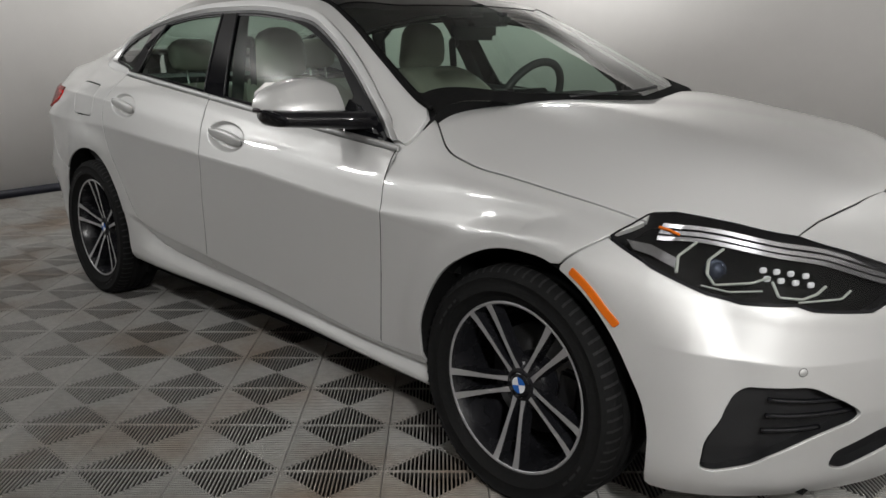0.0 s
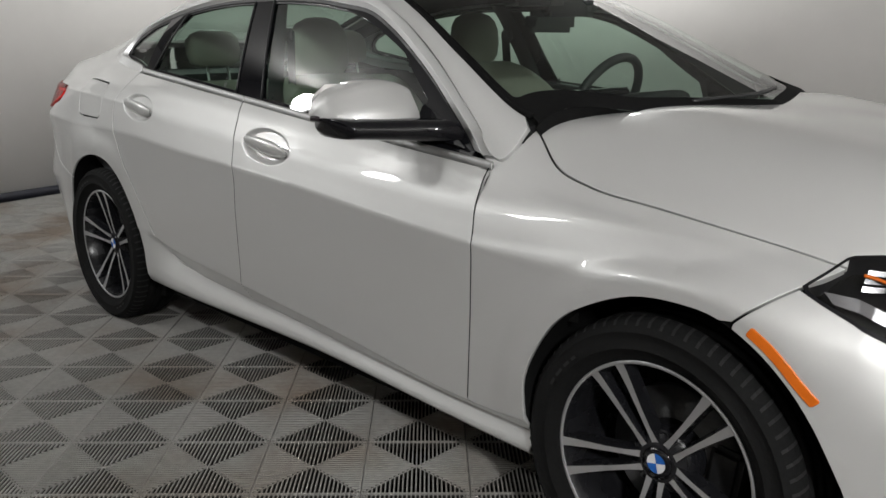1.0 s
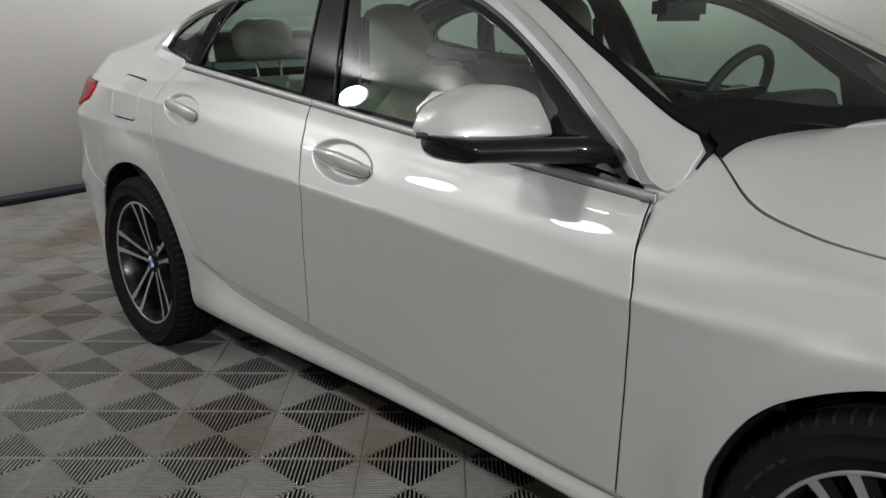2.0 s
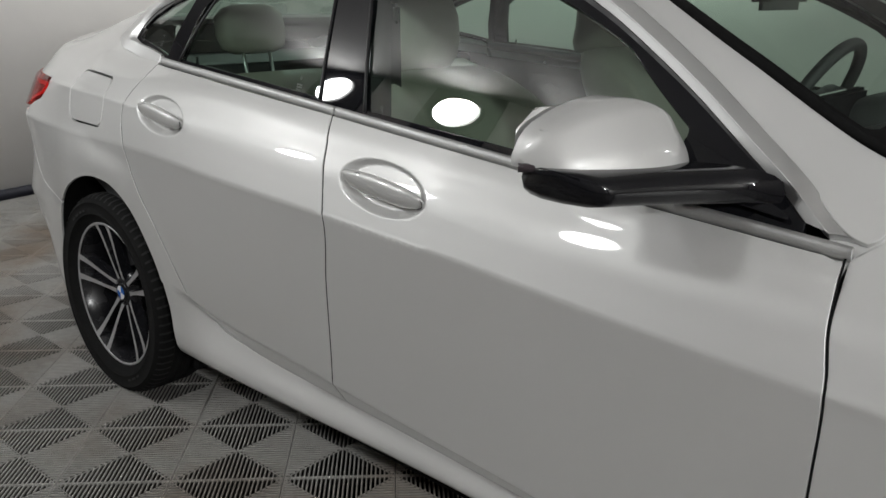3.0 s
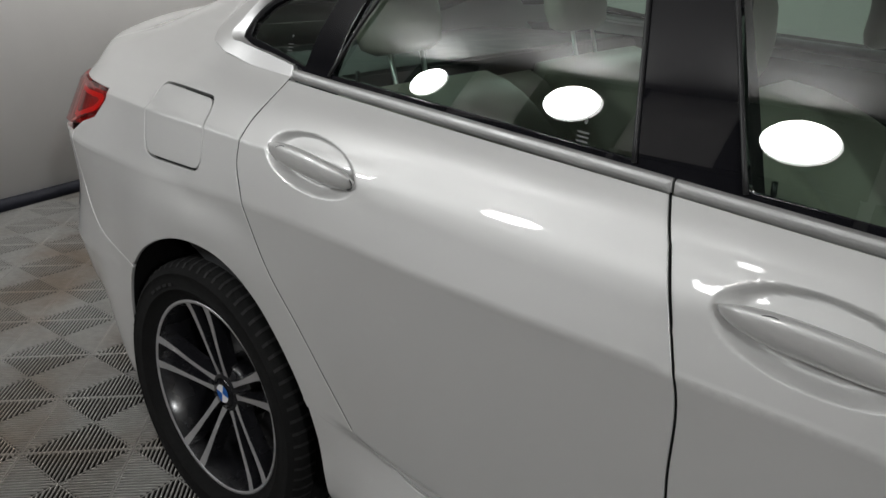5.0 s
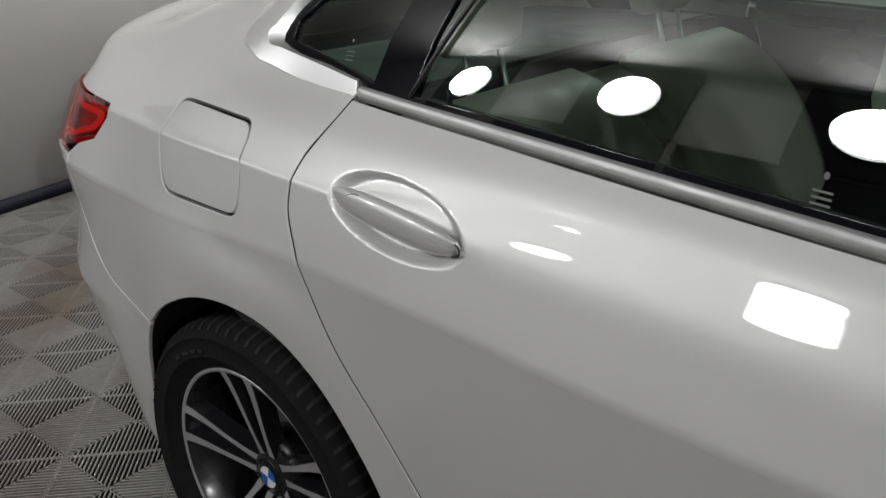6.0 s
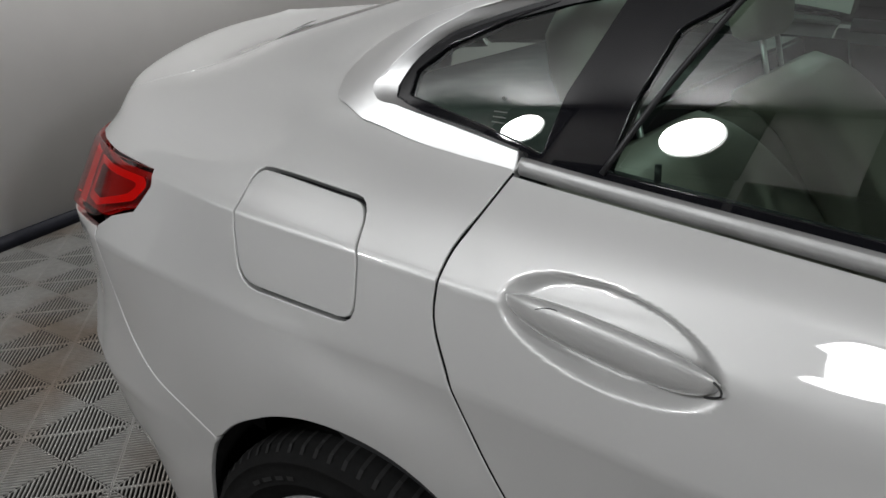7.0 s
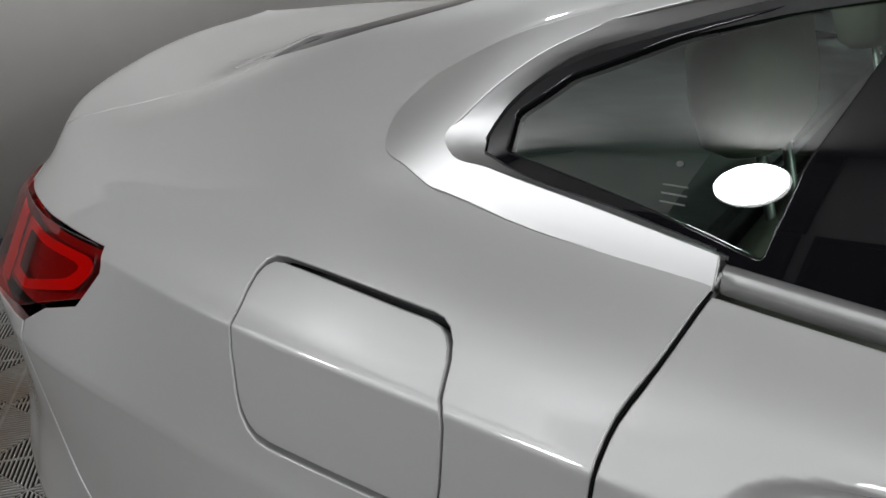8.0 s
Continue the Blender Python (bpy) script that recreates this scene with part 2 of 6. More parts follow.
class Skin:
    """A body surface lofted over lengthwise lines. Each line lists (u, y, z), or (u, x, y, z) where it bends round an end; half widths are positive.
    A sharp line has close followers on both sides."""

    def __init__(self, lines, sharp=(), bulges=(), dents=()):
        self.cols, self.bulges, self.dents = [], bulges, dents
        rows = []
        for line in lines:
            full = sorted([(p[0], p[0], p[1], p[2]) if len(p) == 3 else p for p in line])
            rows.append(full)
        us = np.linspace(max(r[0][0] for r in rows), min(r[-1][0] for r in rows), 500)
        self.us = us
        base = [hermite([p[0] for p in r], [p[1:] for p in r], us) for r in rows]
        self.at_line = []
        for k, c in enumerate(base):
            near = sharp[k] if k in sharp else 0
            keen = k in sharp
            if isinstance(near, list):
                near = np.interp(us, [p[0] for p in near], [p[1] for p in near])
            if keen and k > 0:
                gap = base[k - 1] - c
                self.cols.append(c + gap * np.minimum(1, near / (np.linalg.norm(gap, axis=1) + 1e-9))[:, None])
            self.at_line.append(len(self.cols))
            self.cols.append(c)
            if keen and k < len(base) - 1:
                gap = base[k + 1] - c
                self.cols.append(c + gap * np.minimum(1, near / (np.linalg.norm(gap, axis=1) + 1e-9))[:, None])
        self.grid = np.stack(self.cols, 1)          # u, column, xyz
        self.n = len(self.cols)
        step = np.linalg.norm(np.diff(self.grid, axis=1), axis=2)
        self.w = np.concatenate([[0], np.cumsum(np.maximum(step.mean(0), 0.004))])    # mean metres along the section
        self.rows = self.w

    def raw(self, u, w):
        u, w = np.atleast_1d(np.asarray(u, float)), np.atleast_1d(np.asarray(w, float))
        f = np.clip((u - self.us[0]) / (self.us[1] - self.us[0]), 0, len(self.us) - 1.001)
        i = f.astype(int)
        sec = self.grid[i] * (1 - (f - i))[:, None, None] + self.grid[i + 1] * (f - i)[:, None, None]
        k = np.clip(np.searchsorted(self.w, w, side="right") - 1, 0, self.n - 2)
        # chord-based slopes at both ends of the span
        idx = np.arange(len(u))

        def p(j):
            return sec[idx, np.clip(j, 0, self.n - 1)]

        def slope(j):
            a, b, c = p(j - 1), p(j), p(j + 1)
            h0 = np.linalg.norm(b - a, axis=1)[:, None] + 1e-6
            h1 = np.linalg.norm(c - b, axis=1)[:, None] + 1e-6
            m = (b - a) / h0 * (h1 / (h0 + h1)) + (c - b) / h1 * (h0 / (h0 + h1))
            m = np.where((j <= 0)[:, None], (c - b) / h1, m)
            return np.where((j >= self.n - 1)[:, None], (b - a) / h0, m)

        h = np.linalg.norm(p(k + 1) - p(k), axis=1)[:, None]
        s = np.clip((w - self.w[k]) / (self.w[k + 1] - self.w[k]), 0, 1)[:, None]
        return (2 * s**3 - 3 * s**2 + 1) * p(k) + (s**3 - 2 * s**2 + s) * h * slope(k) + (3 * s**2 - 2 * s**3) * p(k + 1) + (s**3 - s**2) * h * slope(k + 1)

    def point(self, u, w):
        q = self.raw(u, w)
        for bulge in self.bulges:
            q = bulge(q)
        for dent in self.dents:
            q = dent(q)
        return q

    def normal(self, u, w, e=0.0015):
        u, w = np.atleast_1d(np.asarray(u, float)), np.atleast_1d(np.asarray(w, float))
        a = self.point(u + e, w) - self.point(u - e, w)
        b = self.point(u, np.minimum(w + e, self.w[-1])) - self.point(u, np.maximum(w - e, 0))
        n = np.cross(b, a)
        n /= np.linalg.norm(n, axis=1)[:, None] + 1e-12
        return n * np.where(n[:, 1:2] + 0.4 * n[:, 2:3] + 0.0 < 0, -1, 1)

    def w_at(self, u, z, low=0.0, high=None):
        """The place along the section where the surface has height z."""
        u, z = np.atleast_1d(np.asarray(u, float)), np.atleast_1d(np.asarray(z, float))
        lo, hi = np.full(len(u), low), np.full(len(u), self.w[-1] if high is None else high)
        for _ in range(40):
            mid = (lo + hi) / 2
            up = self.raw(u, mid)[:, 2] < z
            lo, hi = np.where(up, mid, lo), np.where(up, hi, mid)
        return (lo + hi) / 2

    def line(self, k):
        return self.w[self.at_line[k]]

    def fair(self, k0, along, across, where=None):
        """Evens the surface out above line k0, over so many metres along and across."""
        marks = self.w[self.at_line]
        dense_w = np.unique(np.round(np.concatenate([self.w, np.arange(self.w[0], self.w[-1], 0.012)]), 6))
        dense_w = dense_w[np.concatenate([[True], np.diff(dense_w) > 0.002]) | np.isin(np.round(dense_w, 6), np.round(marks, 6))]
        nu = len(self.us)
        grid = np.stack([self.raw(self.us, np.full(nu, w)) for w in dense_w], 1)
        du = self.us[1] - self.us[0]
        r = int(3 * along / du)
        k = np.exp(-0.5 * (np.arange(-r, r + 1) * du / along) ** 2)
        k /= k.sum()
        wide = np.concatenate([2 * grid[:1] - grid[r:0:-1], grid, 2 * grid[-1:] - grid[-2:-r - 2:-1]])
        even = sum(k[i] * wide[i:i + nu] for i in range(2 * r + 1))
        # across, with the far half mirrored
        both_w = np.concatenate([dense_w, 2 * dense_w[-1] - dense_w[-2::-1]])
        both = np.concatenate([even, even[:, -2::-1] * (1, -1, 1)], 1)
        cell = np.gradient(both_w)
        g = np.exp(-0.5 * ((dense_w[:, None] - both_w[None]) / across) ** 2) * cell[None]
        g /= g.sum(1)[:, None]
        even = np.einsum("ij,ujk->uik", g, both)
        share = soft(marks[k0], marks[k0] + 0.08, dense_w)[None, :, None]
        if where is not None:
            share = share * where(self.us)[:, None, None]
        self.grid = grid + (even - grid) * share
        self.w, self.n = dense_w, len(dense_w)
        self.at_line = [int(np.argmin(abs(dense_w - m))) for m in marks]
        return self

    def nearest(self, places):
        """The (u, w) of the surface nearest to each place."""
        out = []
        for p in places:
            u, w, span = p[0], None, 0.15
            gw = np.linspace(self.w[0], self.w[-1], 240)
            for _ in range(5):
                gu = np.linspace(max(self.us[0], u - span), min(self.us[-1], u + span), 21)
                a, b = np.meshgrid(gu, gw)
                a, b = a.ravel(), b.ravel()
                i = np.argmin(np.sum((self.raw(a, b) - p) ** 2, 1))
                u, w = a[i], b[i]
                span *= 0.3
                gw = np.linspace(max(self.w[0], w - span / 2), min(self.w[-1], w + span / 2), 21)
            out.append((u, w))
        return np.array(out)


def inside(poly, pts):
    """Which points lie in a polygon."""
    x, y = pts[:, 0], pts[:, 1]
    res = np.zeros(len(pts), bool)
    a = np.asarray(poly)
    for (x0, y0), (x1, y1) in zip(a, np.roll(a, -1, 0)):
        cross = ((y0 > y) != (y1 > y)) & (x < (x1 - x0) * (y - y0) / (y1 - y0 + 1e-15) + x0)
        res ^= cross
    return res


def dense(poly, step=0.012):
    """A closed outline with points at even steps."""
    out = []
    a = np.asarray(poly, float)
    for p, q in zip(a, np.roll(a, -1, 0)):
        n = max(1, int(np.ceil(np.linalg.norm(q - p) / step)))
        out += [p + (q - p) * i / n for i in range(n)]
    return np.array(out)


def rounded(poly, radius, steps=5):
    """Rounds the corners of an outline; radius: one, or one a corner."""
    a = [np.asarray(p, float) for p in poly]
    radii = radius if isinstance(radius, (list, tuple)) else [radius] * len(a)
    out = []
    for i, p in enumerate(a):
        u, v = a[i - 1] - p, a[(i + 1) % len(a)] - p
        r = min(radii[i], 0.45 * np.linalg.norm(u), 0.45 * np.linalg.norm(v))
        if r < 1e-5:
            out.append(p)
            continue
        p0, p1 = p + u / np.linalg.norm(u) * r, p + v / np.linalg.norm(v) * r
        out += [(1 - t) ** 2 * p0 + 2 * t * (1 - t) * p + t * t * p1 for t in np.linspace(0, 1, steps)]
    return np.array(out)


def curve2(points, n=40):
    """A smooth open line through a few points of the side view."""
    p = np.asarray(points, float)
    k = np.concatenate([[0], np.cumsum(np.linalg.norm(np.diff(p, axis=0), axis=1))])
    return hermite(k, p, np.linspace(0, k[-1], n))


def shrink(poly, d):
    """Draws a closed outline in by d."""
    a = np.asarray(poly, float)
    area = 0.5 * np.sum(a[:, 0] * np.roll(a[:, 1], -1) - np.roll(a[:, 0], -1) * a[:, 1])
    e0 = a - np.roll(a, 1, 0)
    e1 = np.roll(a, -1, 0) - a
    e0 /= np.linalg.norm(e0, axis=1)[:, None] + 1e-12
    e1 /= np.linalg.norm(e1, axis=1)[:, None] + 1e-12
    n0, n1 = np.stack([-e0[:, 1], e0[:, 0]], 1), np.stack([-e1[:, 1], e1[:, 0]], 1)
    m = n0 + n1
    m /= np.maximum(0.5, np.sum(m * n0, 1))[:, None]
    return a + m * d * np.sign(area)


def sheet(name, skin, outline, material, parent, holes=(), step=0.025, gap=0.002, flange=0.014, lift=0.0, mirror=False, fine=(), label="", rows=True, edge=True, whole=False):
    """A body panel: the part of a skin inside an outline of (u, w), with rounded, turned-in edges."""
    outline = shrink(dense(outline, min(step * 0.6, 0.012)), gap + 0.002)
    if whole:
        outline[:, 1] = np.where(outline[:, 1] > skin.w[-1] - 0.01, skin.w[-1], outline[:, 1])
    loops = [outline] + [shrink(dense(h, 0.008), -(gap + 0.002)) for h in holes]
    lo, hi = outline.min(0), outline.max(0)
    gu = np.arange(lo[0], hi[0], step)
    gw = np.arange(lo[1], hi[1], step)
    if rows:
        near = skin.rows[(skin.rows > lo[1]) & (skin.rows < hi[1])]
        gw = np.unique(np.round(np.concatenate([gw, near]), 4))
    pts = np.stack(np.meshgrid(gu, gw), -1).reshape(-1, 2)
    for x0, w0, x1, w1, st in fine:
        pts = pts[~((pts[:, 0] > x0) & (pts[:, 0] < x1) & (pts[:, 1] > w0) & (pts[:, 1] < w1))]
        more = np.stack(np.meshgrid(np.arange(x0, x1, st), np.arange(w0, w1, st)), -1).reshape(-1, 2)
        pts = np.concatenate([pts, more])
    keep = inside(shrink(outline, 0.005), pts)
    for h in loops[1:]:
        keep &= ~inside(shrink(h, -0.004), pts)
    pts = pts[keep]
    pts = pts + np.random.default_rng(3).normal(0, 1e-5, pts.shape)
    verts, edges = [], []
    for lp in loops:
        base = len(verts)
        verts += list(lp)
        edges += [(base + i, base + (i + 1) % len(lp)) for i in range(len(lp))]
    verts += list(pts)
    from_cdt = delaunay([Vector(v) for v in verts], edges, [], 0, 1e-7)
    uv = np.array([tuple(v) for v in from_cdt[0]])
    tris = np.array([f for f in from_cdt[2] if len(f) == 3])
    mid = uv[tris].mean(1)
    ok = inside(outline, mid)
    for h in loops[1:]:
        ok &= ~inside(h, mid)
    tris = tris[ok]
    P, N = skin.point(uv[:, 0], uv[:, 1]), skin.normal(uv[:, 0], uv[:, 1])
    P = P + N * lift
    coords, normals, faces = [P], [N], [tris]
    count = len(P)
    strips = []
    if edge:
        for li, lp in enumerate(loops):
            p, n = skin.point(lp[:, 0], lp[:, 1]), skin.normal(lp[:, 0], lp[:, 1])
            p = p + n * lift
            tan = np.roll(p, -1, 0) - np.roll(p, 1, 0)
            tan /= np.linalg.norm(tan, axis=1)[:, None] + 1e-12
            side = np.cross(tan, n)
            inward = p.mean(0) - p
            if (np.sum(side * inward, 1).mean() > 0) != (li > 0):
                side = -side
            rings = [(p, n), (p + side * 0.0012 - n * 0.0006, (n + side) / 1.414), (p + side * 0.002 - n * 0.0022, side), (p + side * 0.002 - n * flange, side)]
            m = len(lp)
            for q, nn in rings:
                coords.append(q)
                normals.append(nn)
            for r in range(3):
                i = np.arange(m)
                j = (i + 1) % m
                if whole:
                    i = i[(lp[i, 1] < skin.w[-1] - 0.012) | (lp[j, 1] < skin.w[-1] - 0.012)]
                    j = (i + 1) % m
                strips.append(np.stack([count + r * m + i, count + r * m + j, count + (r + 1) * m + j, count + (r + 1) * m + i], 1))
            count += 4 * m
    C, NN = np.concatenate(coords), np.concatenate(normals)
    F = [list(map(int, f)) for f in tris] + [list(map(int, q)) for s in strips for q in s]
    C[:, 1] *= -1
    NN[:, 1] *= -1
    # faces wound to agree with their normals
    def wound(f):
        a, b, c = C[f[0]], C[f[1]], C[f[2]]
        return f if np.dot(np.cross(b - a, c - a), NN[f[0]] + NN[f[1]] + NN[f[2]]) >= 0 else f[::-1]
    F = [wound(f) for f in F]
    if whole:
        F = F + [[k + len(C) for k in f[::-1]] for f in F]
        C, NN = np.concatenate([C, C * (1, -1, 1)]), np.concatenate([NN, NN * (1, -1, 1)])
    made = []
    for sign in ((1, -1) if mirror else (1,)):
        cc, nn = C * (1, sign, 1), NN * (1, sign, 1)
        me = bpy.data.meshes.new(name)
        me.from_pydata(cc.tolist(), [], F if sign > 0 else [f[::-1] for f in F])
        me.polygons.foreach_set("use_smooth", [True] * len(me.polygons))
        me.normals_split_custom_set_from_vertices(nn.tolist())
        made.append(place(name, me, material, parent, label))
    return made[0]

# ---------------------------------------------------------------- the car
AXLE_R, WHEEL_Z = -2.67, 0.325
delaunay = mathutils.geometry.delaunay_2d_cdt


def flare(cx, cz, r0, r1, width):
    """Pushes the skin out to a flat lip round a wheel opening."""
    def act(q):
        r = np.hypot(q[:, 0] - cx, q[:, 2] - cz)
        wide = r1 + np.where((q[:, 0] > cx) == (cx > -1), 0.16, 0.03) * np.clip(np.abs(q[:, 0] - cx) / 0.35, 0, 1)
        f = (1 - np.clip((r - r0) / (wide - r0), 0, 1) ** 2 * (3 - 2 * np.clip((r - r0) / (wide - r0), 0, 1))) * np.where((q[:, 0] > cx) == (cx < -1), soft(0.28, 0.46, q[:, 2]), soft(0.1, 0.3, q[:, 2])) * (q[:, 1] > 0.6)
        q = q.copy()
        lip = width - 0.035 * np.where(cx < -1, soft(2.8, 3.1, -q[:, 0]), soft(0.2, 0.5, q[:, 0]))
        q[:, 1] += np.maximum(0, lip - q[:, 1]) * f
        return q
    return act


def cup(cx, cz, hx, hz, slope, depth):
    """A shallow oval hollow behind a door handle."""
    def act(q):
        dx, dz = q[:, 0] - cx, q[:, 2] - cz - slope * (q[:, 0] - cx)
        r = np.sqrt((dx / hx) ** 2 + (dz / hz) ** 2)
        q = q.copy()
        q[:, 1] -= depth * (1 - soft(0.74, 1.02, r)) * (q[:, 1] > 0.5)
        return q
    return act


LOW = [
    # sill bottom
    [(-3.9004, -3.6204, 0.0, 0.3), (-3.6205, -3.5405, 0.46, 0.29), (-3.3009, -3.3109, 0.675, 0.27), (-2.9513, 0.79, 0.25), (-2.3018, 0.8, 0.222), (-1.2016, 0.8, 0.232), (-0.3521, 0.8, 0.205),
     (0.2978, 0.8, 0.2), (0.4978, 0.4778, 0.77, 0.2), (0.7177, 0.6377, 0.62, 0.19), (0.8975, 0.7575, 0.35, 0.18), (1.0975, 0.7975, 0.0, 0.18)],
    # sill outer edge
    [(-3.8993, -3.6793, 0.0, 0.3588), (-3.6195, -3.5895, 0.5, 0.349), (-3.2998, -3.3498, 0.715, 0.3294), (-2.9502, 0.825, 0.3098), (-2.301, 0.858, 0.262), (-1.2009, 0.845, 0.268), (-0.3515, 0.842, 0.238),
     (0.2987, 0.84, 0.25), (0.4987, 0.4987, 0.79, 0.25), (0.7186, 0.6686, 0.65, 0.24), (0.8986, 0.7886, 0.36, 0.24), (1.0986, 0.8286, 0.0, 0.24)],
    # sill top
    [(-3.8978, -3.6978, 0.0, 0.4372), (-3.6178, -3.6078, 0.53, 0.4372), (-3.2975, -3.3625, 0.76, 0.4568), (-2.9473, 0.852, 0.4666), (-2.2973, 0.862, 0.4666), (-2.178, 0.854, 0.4294), (-2.0788, 0.832, 0.3843), (-1.9394, 0.829, 0.3529), (-1.7496, 0.829, 0.3392), (-1.3999, 0.829, 0.3255), (-0.3507, 0.826, 0.283),
     (0.3002, 0.85, 0.3294), (0.5002, 0.5202, 0.8, 0.3294), (0.7202, 0.6902, 0.66, 0.3294), (0.9002, 0.8102, 0.37, 0.3294), (1.1002, 0.8402, 0.0, 0.3294)],
    # lower edge of the door skin
    [(-3.896, -3.696, 0.0, 0.5352), (-3.6157, -3.6257, 0.555, 0.5548), (-3.2955, -3.3755, 0.78, 0.5646), (-2.9457, 0.856, 0.5548), (-2.3964, 0.862, 0.5156), (-2.1476, 0.870, 0.4529), (-1.5584, 0.881, 0.4049), (-1.0491, 0.878, 0.3696), (-0.48, 0.866, 0.3216),
     (0.3018, 0.862, 0.4176), (0.5018, 0.5318, 0.8, 0.4176), (0.7218, 0.7118, 0.665, 0.4176), (0.9018, 0.8218, 0.38, 0.4176), (1.1018, 0.8468, 0.0, 0.4176)],
    # middle of the door skin
    [(-3.8932, -3.6732, 0.0, 0.692), (-3.6132, -3.6032, 0.55, 0.692), (-3.2933, -3.3583, 0.765, 0.6822), (-2.9433, 0.856, 0.6822), (-2.3937, 0.872, 0.6626), (-1.5446, 0.884, 0.6136), (-0.9953, 0.88, 0.5744), (-0.476, 0.868, 0.5352),
     (0.0045, 0.875, 0.5646), (0.3045, 0.862, 0.5646), (0.5043, 0.5243, 0.81, 0.5548), (0.7241, 0.7141, 0.665, 0.545), (0.9041, 0.8241, 0.38, 0.545), (1.1041, 0.8541, 0.0, 0.545)],
    # lower crease
    [(-3.8905, -3.6305, 0.0, 0.839), (-3.6104, -3.5904, 0.57, 0.8439), (-3.2905, -3.3355, 0.782, 0.839), (-2.9406, 0.843, 0.8292), (-2.4906, 0.862, 0.8312), (-2.1907, 0.874, 0.8233), (-1.971, 0.881, 0.8106), (-1.5413, 0.886, 0.7939), (-1.1617, 0.885, 0.7733), (-0.8022, 0.882, 0.7459), (-0.4725, 0.875, 0.7273),
     (-0.1925, 0.87, 0.7263), (0.1075, 0.86, 0.7263), (0.307, 0.825, 0.7018), (0.5065, 0.5065, 0.77, 0.6724), (0.7261, 0.6961, 0.65, 0.6528), (0.9059, 0.8059, 0.38, 0.643), (1.1059, 0.8409, 0.0, 0.643)],
]
